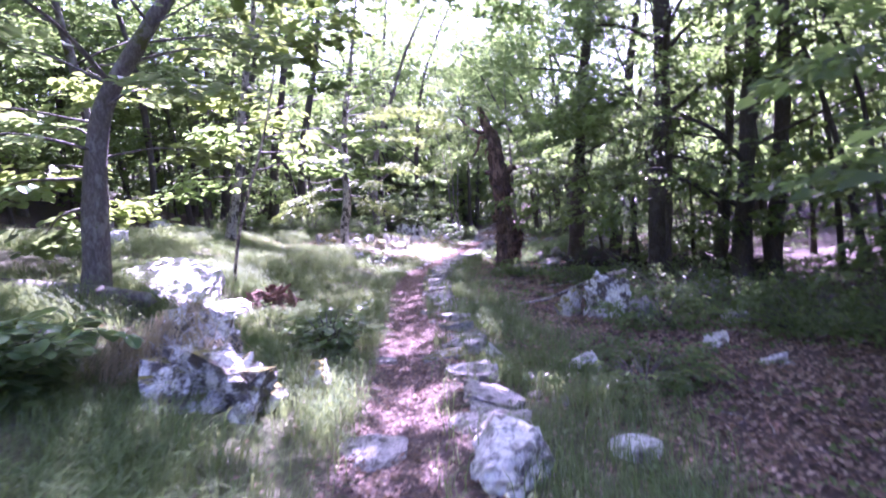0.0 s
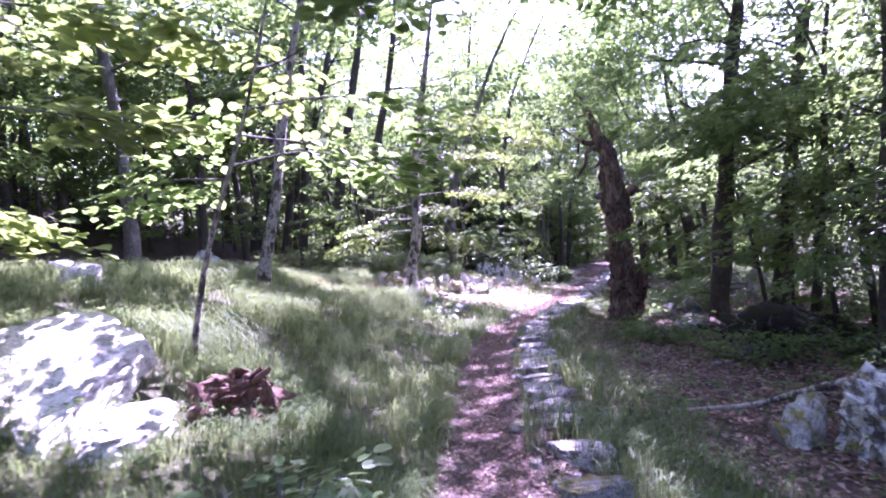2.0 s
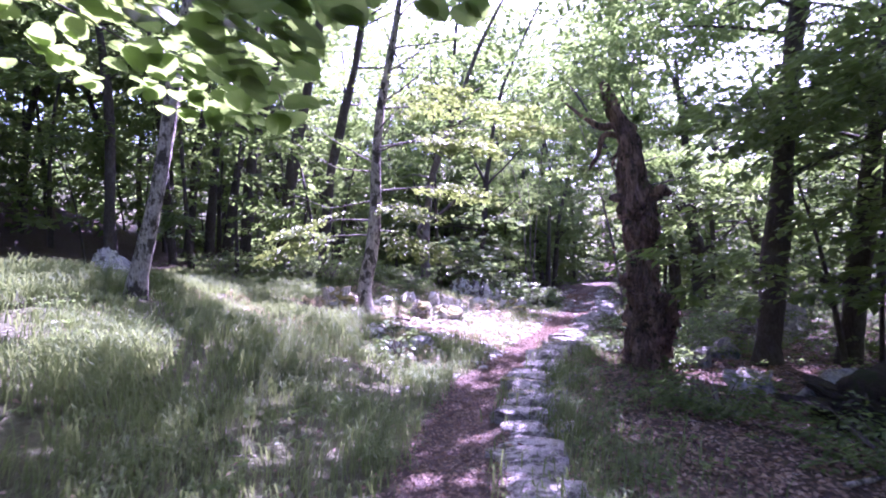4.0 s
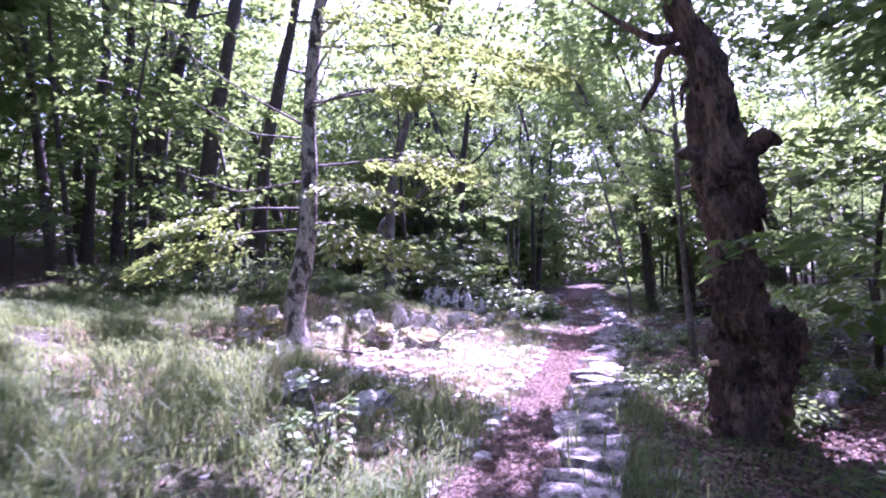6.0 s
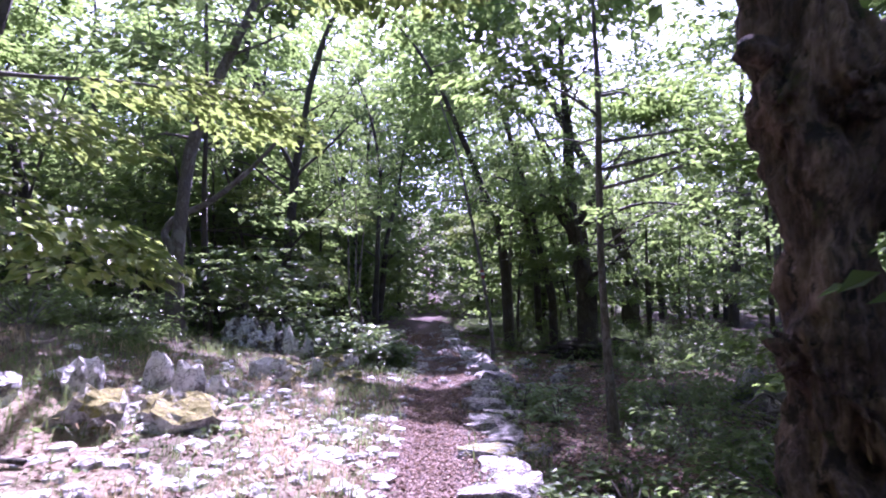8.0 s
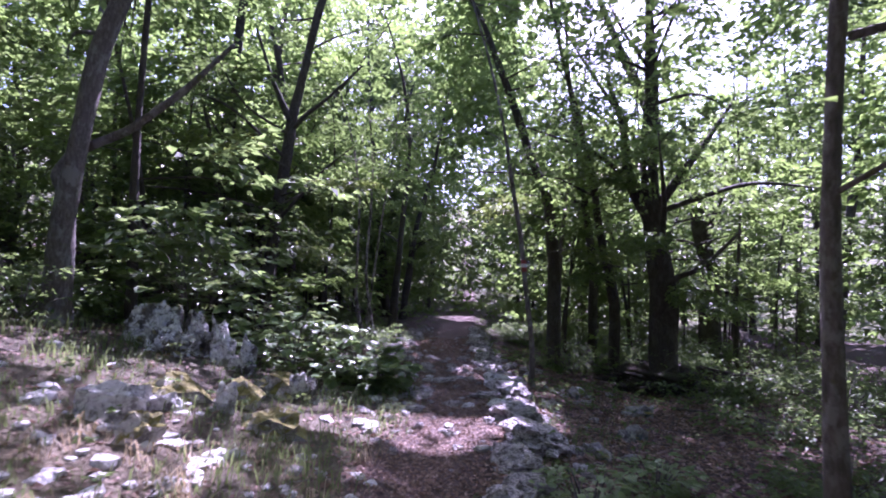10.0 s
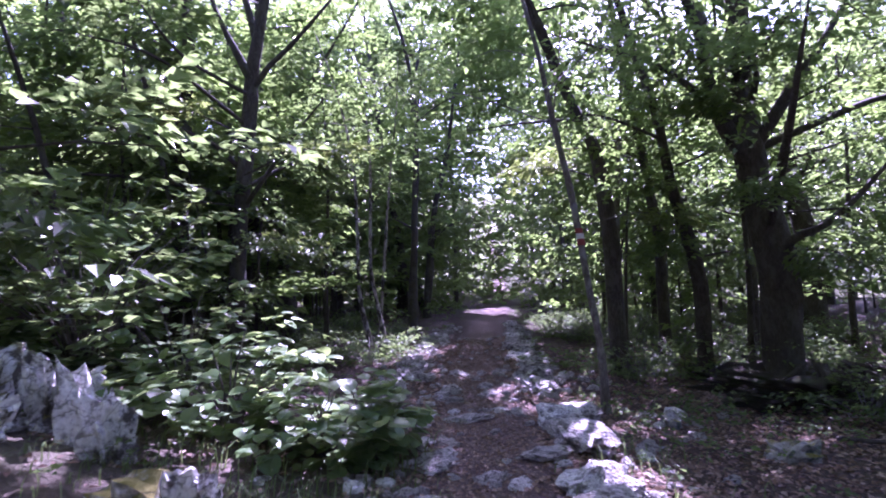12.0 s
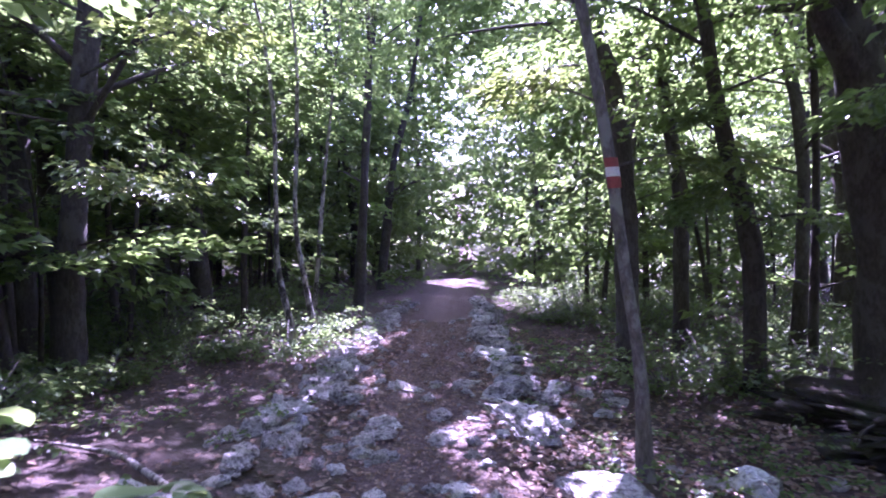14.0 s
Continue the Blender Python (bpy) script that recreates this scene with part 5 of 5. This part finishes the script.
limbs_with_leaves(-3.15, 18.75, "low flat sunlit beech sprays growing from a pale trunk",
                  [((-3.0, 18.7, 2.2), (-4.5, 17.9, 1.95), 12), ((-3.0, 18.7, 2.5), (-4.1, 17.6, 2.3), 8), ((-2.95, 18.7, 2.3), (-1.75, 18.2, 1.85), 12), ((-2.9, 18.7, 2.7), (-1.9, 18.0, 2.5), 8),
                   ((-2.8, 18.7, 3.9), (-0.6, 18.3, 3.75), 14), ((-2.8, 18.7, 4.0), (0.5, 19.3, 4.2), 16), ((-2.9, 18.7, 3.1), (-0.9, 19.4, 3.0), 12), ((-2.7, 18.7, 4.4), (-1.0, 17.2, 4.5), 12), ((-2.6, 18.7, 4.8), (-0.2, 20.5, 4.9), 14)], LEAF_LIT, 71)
for k, (p, m, q) in enumerate([((-2.95, 18.7, 2.9), (-3.7, 18.2, 2.75), (-4.4, 17.9, 3.1)), ((-2.9, 18.7, 3.7), (-3.5, 18.3, 4.1), (-4.2, 17.9, 4.7)), ((-2.9, 18.7, 3.5), (-3.6, 18.4, 3.6), (-4.6, 18.2, 4.3)), ((-2.85, 18.7, 3.9), (-2.4, 18.4, 4.3), (-2.0, 18.1, 4.9))]):
    v, f = tube([p, m, q], [0.018, 0.012, 0.003], 6, 0.04, k, 0.1)
    tagged(new("bare_branch", mesh_of("bare_branch", v, f, BARK_PALE)), "bare pale twig growing from a beech trunk", "branch")
limbs_with_leaves(2.38, 20.5, "flat green beech sprays reaching from a thin stem", [((2.4, 20.4, 2.6), (4.6, 20.2, 2.75), 12), ((2.4, 20.4, 2.4), (3.6, 19.2, 2.4), 10), ((2.4, 20.4, 3.2), (1.2, 19.6, 3.3), 10), ((2.4, 20.4, 3.4), (3.4, 21.4, 3.6), 10), ((2.4, 20.4, 2.9), (5.2, 21.2, 3.2), 14)], LEAF_CANOPY, 72)
limbs_with_leaves(3.08, 30.45, "bright beech sprays hanging above the trail", [((3.1, 30.4, 2.9), (1.9, 29.8, 3.0), 10), ((3.1, 30.4, 3.4), (2.0, 31.4, 3.5), 10), ((3.1, 30.4, 2.2), (4.0, 29.6, 2.1), 8)], LEAF_LIT, 73)

tree("slim pale-grey stem close behind a dark trunk", (3.42, 31.0), [(3.45, 31.0, 2.0), (3.62, 31.0, 3.6)], 0.07, 8, 3.4, 1.6, 30, 36, 0.085, BARK_GREY, LEAF_CANOPY, 62)
limbs_with_leaves(5.15, 29.0, "drooping beech sprays around an old dark trunk", [((5.1, 28.9, 2.3), (4.2, 27.6, 2.2), 12), ((5.2, 28.9, 2.0), (6.3, 27.8, 1.7), 12), ((5.2, 28.8, 2.7), (6.8, 28.2, 2.9), 12), ((5.1, 28.8, 3.1), (4.0, 28.0, 3.3), 10), ((5.2, 28.9, 1.5), (5.4, 27.6, 1.2), 8), ((5.2, 28.8, 3.4), (5.9, 27.4, 3.5), 10)], LEAF_CANOPY, 75, 0.10, BARK_DARK)
limbs_with_leaves(4.63, 30.23, "thin beech sprays on a sinuous trunk", [((4.6, 30.2, 1.9), (3.8, 29.4, 1.7), 10), ((4.4, 30.2, 2.4), (3.4, 29.6, 2.6), 10), ((4.3, 30.2, 3.0), (5.2, 29.5, 3.1), 8), ((4.6, 30.2, 1.5), (5.5, 29.8, 1.4), 8)], LEAF_CANOPY, 76, 0.095, BARK_DARK)
limbs_with_leaves(-2.95, 29.8, "layered beech sprays over a shaded bank", [((-2.8, 29.7, 2.2), (-1.7, 28.9, 2.0), 10), ((-2.7, 29.7, 2.7), (-3.9, 28.6, 2.6), 12), ((-2.6, 29.6, 3.2), (-1.2, 29.0, 3.4), 12), ((-2.5, 29.5, 3.8), (-3.4, 28.2, 4.0), 12)], LEAF_LIT, 77, 0.095, BARK_DARK)
limbs_with_leaves(5.3, 13.29, "twiggy beech sprays low on a thick dark trunk", [((5.4, 13.3, 1.2), (4.4, 12.6, 0.9), 10), ((5.5, 13.3, 1.9), (6.6, 12.6, 1.9), 10), ((5.6, 13.4, 2.6), (4.5, 12.8, 2.9), 12), ((5.7, 13.4, 3.2), (6.6, 12.4, 3.4), 12), ((5.4, 13.3, 0.8), (6.4, 12.2, 0.6), 10)], LEAF_CANOPY, 78, 0.095, BARK_DARK)

limbs_with_leaves(-1.97, 6.53, "broad hazel-like leaves on low limbs of a bent tree",
                  [((-1.9, 6.6, 2.2), (-3.2, 6.3, 2.1), 10), ((-1.8, 6.6, 2.6), (-2.9, 7.2, 2.9), 10), ((-1.75, 6.7, 2.9), (-0.7, 6.4, 3.0), 8), ((-1.8, 6.6, 2.5), (-2.6, 5.6, 2.6), 10), ((-1.6, 6.75, 3.2), (-2.4, 6.2, 3.6), 10), ((-1.4, 6.8, 3.4), (-0.3, 7.4, 3.5), 8), ((-1.9, 6.6, 1.9), (-3.0, 7.0, 1.6), 7), ((-1.1, 6.85, 3.8), (-0.9, 5.9, 3.9), 8)], LEAF_HAZEL, 74, 0.12, BARK_GREY, 11, 0.6, True)

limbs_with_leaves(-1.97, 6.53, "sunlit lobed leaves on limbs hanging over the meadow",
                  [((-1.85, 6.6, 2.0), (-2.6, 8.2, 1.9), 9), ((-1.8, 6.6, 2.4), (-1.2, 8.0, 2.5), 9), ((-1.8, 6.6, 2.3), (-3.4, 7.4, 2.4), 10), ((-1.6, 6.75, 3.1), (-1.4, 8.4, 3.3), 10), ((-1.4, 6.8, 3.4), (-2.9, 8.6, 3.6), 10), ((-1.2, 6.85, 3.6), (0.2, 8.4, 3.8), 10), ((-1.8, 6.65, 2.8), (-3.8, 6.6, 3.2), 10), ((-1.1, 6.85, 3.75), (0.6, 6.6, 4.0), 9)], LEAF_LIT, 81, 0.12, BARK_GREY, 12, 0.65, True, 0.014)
limbs_with_leaves(-1.69, 8.72, "broad yellow-green leaves on limbs of a young tree",
                  [((-1.05, 8.72, 2.3), (0.1, 9.3, 2.25), 9), ((-0.85, 8.73, 2.75), (0.4, 10.0, 2.7), 9), ((-0.92, 8.72, 2.55), (-0.6, 10.4, 2.45), 8), ((-0.77, 8.74, 3.0), (-2.5, 9.7, 2.9), 10), ((-0.75, 8.74, 3.05), (0.5, 8.5, 3.25), 9), ((-1.1, 8.72, 2.2), (-2.5, 9.0, 2.2), 8)], LEAF_CANOPY, 82, 0.11, BARK_GREY, 11, 0.6, True, 0.010)

# ---- grass, herbs and dead leaves ----
def blades(n, seed, x0, x1, y0, y1, tall, broad):
    r = np.random.RandomState(seed)
    x, y = r.uniform(x0, x1, n * 4), r.uniform(y0, y1, n * 4)
    tuft = np.clip(0.55 + 0.9 * waves(x, y, 3.5, 12), 0.05, 1.2)
    pick = np.flatnonzero(r.uniform(0, 1, n * 4) < turf(x, y) * tuft)[:n]
    x, y = x[pick], y[pick]
    m = len(x)
    a = 2.2 * waves(x, y, 1.3, 13) + r.normal(0, 0.9, m)
    h = tall * r.uniform(0.45, 1.15, m) * np.clip(0.75 + 0.5 * waves(x, y, 1.8, 14), 0.4, 1.3)
    lean = r.uniform(0.25, 1.0, m)
    way = np.stack([np.cos(a), np.sin(a), 0 * a], 1)
    side = np.stack([-np.sin(a), np.cos(a), 0 * a], 1) * (broad * r.uniform(0.6, 1.3, m))[:, None]
    p = np.stack([x, y, land(x, y) - 0.01], 1)
    up = np.array([0, 0, 1.0])
    m1 = p + way * (h * lean * 0.25)[:, None] + up * (h * 0.55)[:, None]
    m2 = p + way * (h * lean * 0.75)[:, None] + up * (h * (0.85 - 0.25 * lean))[:, None]
    tip = p + way * (h * lean * 1.25)[:, None] + up * (h * (0.95 - 0.75 * lean))[:, None]
    v = np.stack([p - side, p + side, m1 - side * 0.8, m1 + side * 0.8, m2 - side * 0.5, m2 + side * 0.5, tip], 1).reshape(-1, 3)
    k = np.arange(m)[:, None] * 7
    return v, np.concatenate([k + [0, 1, 3], k + [0, 3, 2], k + [2, 3, 5], k + [2, 5, 4], k + [4, 5, 6]])


v, f = joined([blades(52000, 1, -3.4, 4.2, 2.2, 9.5, 0.34, 0.0034), blades(50000, 2, -7.5, 2.6, 8.5, 17.5, 0.38, 0.005), blades(20000, 3, -6, 3, 16.5, 26, 0.25, 0.0045), blades(11000, 4, -9.5, -4.5, 16.5, 21.5, 0.26, 0.007)])
tagged(new("grass", mesh_of("grass", v, f, GRASS, False)), "long soft grass leaning over beside the trail", "grass", kind="stuff")

r = np.random.RandomState(91)
n = 118000
y = np.where(np.arange(n) < 63000, r.uniform(2.5, 34, n), np.where(np.arange(n) < 76000, r.normal(20, 2.8, n), r.uniform(2.5, 29, n)))
u = np.where(r.uniform(0, 1, n) < 0.45, r.normal(0, 0.30, n) * np.interp(y, [0, 22, 26], [1, 1, 1.8]), np.where(r.uniform(0, 1, n) < 0.66, r.uniform(0.4, 7.0, n), r.uniform(-4.5, -0.2, n)))
u[76000:] = r.uniform(0.6, 4.6, n - 76000)
x = trail_x(y) + u
keep = r.uniform(0, 1, n) > turf(x, y) * 0.85
x, y = x[keep], y[keep]
m = len(x)
a = r.uniform(0, 6.28, m)
way = np.stack([np.cos(a), np.sin(a), r.normal(0, 0.2, m)], 1)
nrm = unit(np.stack([r.normal(0, 0.35, m), r.normal(0, 0.35, m), np.ones(m)], 1))
v, f = leaves(np.stack([x, y, land(x, y) + r.uniform(0.004, 0.022, m)], 1), unit(way), nrm, r.uniform(0.04, 0.08, m) * np.where(np.abs(x - trail_x(y)) < 0.45, 0.6, 1.0), 0.6)
tagged(new("dead_leaves", mesh_of("dead_leaves", v, f, LITTER, False)), "scattered dry pinkish-brown beech leaves", "leaf litter", kind="stuff")

r = np.random.RandomState(92)
n = 12500
y = np.where(np.arange(n) < 7200, r.uniform(2.5, 33, n), r.uniform(27, 48, n))
x = trail_x(y) + np.where(r.uniform(0, 1, n) < 0.62, r.uniform(0.75, 7.5, n), r.uniform(-11.0, -1.0, n))
keep = r.uniform(0, 1, n) < np.clip(0.45 + 0.8 * waves(x, y, 1.6, 22), 0.02, 1)
x, y = x[keep], y[keep]
p = np.stack([x, y, land(x, y) + r.uniform(0.02, 0.16, len(x))], 1)
a = r.uniform(0, 6.28, len(x))
v, f = sprays(r, p, np.stack([np.cos(a), np.sin(a), 0.25 + 0 * a], 1), 0.14, 9, 0.055, 0.65, False, 0.35, 0.8)
tagged(new("herbs", mesh_of("herbs", v, f, LEAF_SHADE, False)), "small green herbs and seedlings on the forest floor", "undergrowth", kind="stuff")

# rubble in the clearing
r = np.random.RandomState(93)
pieces = []
for k in range(800):
    y = r.normal(19.2, 2.1)
    x = float(trail_x(y)) - abs(r.normal(1.2, 1.2)) - 0.3
    d = r.uniform(0.025, 0.10)
    v, f = lump(d, 700 + k, (1, r.uniform(0.7, 1.2), 0.6), 5, 0.15, 1)
    pieces.append((v + np.array(on_land(x, y)), f))
v, f = joined(pieces)
tagged(new("rubble", mesh_of("rubble", v, f, ROCK, False)), "pale broken limestone rubble among dry leaves", "rubble", kind="stuff")

# dry grass: tufts hanging over the nearest rock, straw in the clearing
DRY = leaf_material("dry_grass", (0.17, 0.14, 0.08), (0.28, 0.24, 0.15), (0.40, 0.35, 0.25), 0.3, 0.6)


def straw(o, a, h, rise, fall, wide):
    way = np.stack([np.cos(a), np.sin(a), 0 * a], 1)
    side = np.stack([-np.sin(a), np.cos(a), 0 * a], 1) * wide
    up, h = np.array([0, 0, 1.0]), h[:, None]
    m1, m2, tip = o + way * h * 0.25 + up * h * rise, o + way * h * 0.6 + up * h * (rise - fall * 0.3), o + way * h * 0.85 + up * h * (rise - fall)
    v = np.stack([o - side, o + side, m1 - side, m1 + side, m2 - side * 0.7, m2 + side * 0.7, tip], 1).reshape(-1, 3)
    k = np.arange(len(o))[:, None] * 7
    return v, np.concatenate([k + [0, 1, 3], k + [0, 3, 2], k + [2, 3, 5], k + [2, 5, 4], k + [4, 5, 6]])


r = np.random.RandomState(94)
shell = np.array([(ob.matrix_basis @ q.co)[:] for ob in (CREST, BEHIND) for q in ob.data.vertices])


def on_rock(x, y):
    near = shell[np.hypot(shell[:, 0] - x, shell[:, 1] - y) < 0.07]
    return max(on_land(x, y)[2], near[:, 2].max() if len(near) else -9)


for x, y, n, bend in [(-0.16, 4.95, 210, -1.6), (-0.42, 5.02, 190, -1.9), (0.10, 5.12, 110, -1.1)]:
    a = r.normal(bend, 0.9, n)
    o = np.array([x, y, 0.0]) + np.stack([r.normal(0, 0.09, n), r.normal(0, 0.08, n), 0 * a], 1)
    o[:, 2] = [on_rock(*q) - 0.03 for q in o[:, :2]]
    v, f = straw(o, a, r.uniform(0.2, 0.5, n), 0.3, 1.05, 0.003)
    tagged(new("dry_grass", mesh_of("dry_grass", v, f, DRY, False)), "tuft of straw-coloured dry grass hanging over a rock", "grass", kind="stuff")
n = 230
cx, cy = r.uniform(-5.0, -0.3, n), r.uniform(14.8, 22.5, n)
cx += trail_x(cy)
stay = waves(cx, cy, 1.7, 24) > -0.25
cx, cy = cx[stay], cy[stay]
b = np.repeat(np.arange(len(cx)), 16)
n = len(b)
a = r.uniform(0, 6.28, n)
x, y = cx[b] + r.normal(0, 0.06, n), cy[b] + r.normal(0, 0.06, n)
v, f = straw(np.stack([x, y, land(x, y) - 0.01], 1), a, r.uniform(0.10, 0.24, n), 0.7, 0.5, 0.003)
tagged(new("dry_grass", mesh_of("dry_grass", v, f, DRY, False)), "straw-coloured grass tufts in a stony clearing", "grass", kind="stuff")

# ---- mound of earth and roots under the massive tree ----
EARTH, et, eb = material("dark_earth", 0.95)
e_fine, e_wide = noisy(et, where(et), 34, 6, 0.75), noisy(et, where(et), 4.0, 5, 0.7)
et.links.new(mixed(et, ramp(et, e_wide, [(0.5, (0, 0, 0)), (0.62, (1, 1, 1))]), ramp(et, e_fine, [(0.3, (0.012, 0.009, 0.007)), (0.6, (0.06, 0.045, 0.036))]), (0.035, 0.045, 0.016)), eb.inputs["Base Color"])
relief(et, eb, e_fine, 1.0, 0.05)


def root_mound(x, y, label, a, b, h, roots, seed):
    mound = thing("root_mound", on_land(x, y), label, "earth mound")
    v, f = lump(1.0, seed, (a, b, h), 5, 0.7, 5, 0.3)
    part("earth", mesh_of("earth", v, f, EARTH), mound)
    r = np.random.RandomState(seed + 1)
    for k in range(roots):
        t = r.uniform(3.4, 6.1)
        p = np.array([0.2 * a * math.cos(t), 0.5 * b + 0.2 * math.sin(t), h * 1.3])
        q = np.array([1.05 * a * math.cos(t) + r.normal(0, 0.1), 1.1 * b * math.sin(t), 0.02])
        bend = r.normal(0, 0.09, 4)
        v, f = tube([p, p * 0.7 + q * 0.3 + [bend[0], bend[1], 0.0], p * 0.3 + q * 0.7 + [bend[2], bend[3], 0.03], q], [0.03, 0.024, 0.016, 0.006], 7, 0.2, k, 0.08)
        part("root", mesh_of("root", v, f, BARK_DARK), mound)
    return mound


root_mound(5.3, 28.2, "dark mound of earth and roots under an old tree", 1.25, 0.8, 0.30, 12, 97)
root_mound(4.35, 14.5, "dark bank of earth, stones and bare roots", 1.2, 0.7, 0.42, 12, 101)
root_mound(6.0, 13.2, "dark bank of earth, stones and bare roots", 1.3, 0.6, 0.34, 9, 103)

# ---- brushwood and rocks in the shade beyond the old tree ----
r = np.random.RandomState(95)
brush = thing("brush_pile", on_land(4.5, 20.9), "tangled heap of dead sticks and bare roots", "brushwood")
for k in range(26):
    a, d = r.uniform(0, 6.28), r.uniform(0.5, 1.3)
    c = np.array([r.normal(0, 0.3), r.normal(0, 0.25), r.uniform(0.06, 0.42)])
    w = np.array([math.cos(a), math.sin(a), r.normal(0, 0.35)]) * d * 0.5
    w[2] = max(w[2], -c[2] * 0.9)
    v, f = tube([c - w * [1, 1, 0.4], c + r.normal(0, 0.07, 3), c + w], [0.024, 0.018, 0.006], 7, 0.08, k, 0.07)
    part("stick", mesh_of("stick", v, f, BARK_GREY if k % 3 else BARK_PALE), brush)
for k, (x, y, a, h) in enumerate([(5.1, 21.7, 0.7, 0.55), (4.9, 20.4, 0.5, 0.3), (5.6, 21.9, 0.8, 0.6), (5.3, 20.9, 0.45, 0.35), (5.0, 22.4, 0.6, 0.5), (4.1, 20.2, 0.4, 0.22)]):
    rock(x, y, a, a * 0.8, h, ROCK_DARK, "weathered stone in shade, with shade in its colour", 120 + k, 0.4, 40 * k, 3, rough=0.3, pits=0.2)
pieces = []
for k in range(330):
    y = r.uniform(3.5, 29)
    x = float(trail_x(y)) + (r.uniform(0.9, 5.5) if k % 4 else -r.uniform(0.5, 4.0))
    a, d = r.uniform(0, 6.28), r.uniform(0.08, 0.4)
    p, q = Vector(on_land(x, y)), Vector(on_land(x + math.cos(a) * d, y + math.sin(a) * d))
    lift = Vector((0, 0, 0.012))
    pieces.append(tube([p + lift, p.lerp(q, 0.5) + lift * 2 + Vector((r.normal(0, 0.02), r.normal(0, 0.02), 0)), q + lift], [0.006, 0.005, 0.002], 4, 0.0, k, 0.1))
v, f = joined(pieces)
tagged(new("twigs", mesh_of("twigs", v, f, BARK_PALE)), "thin dead twigs scattered over the leaf litter", "twigs", kind="stuff")
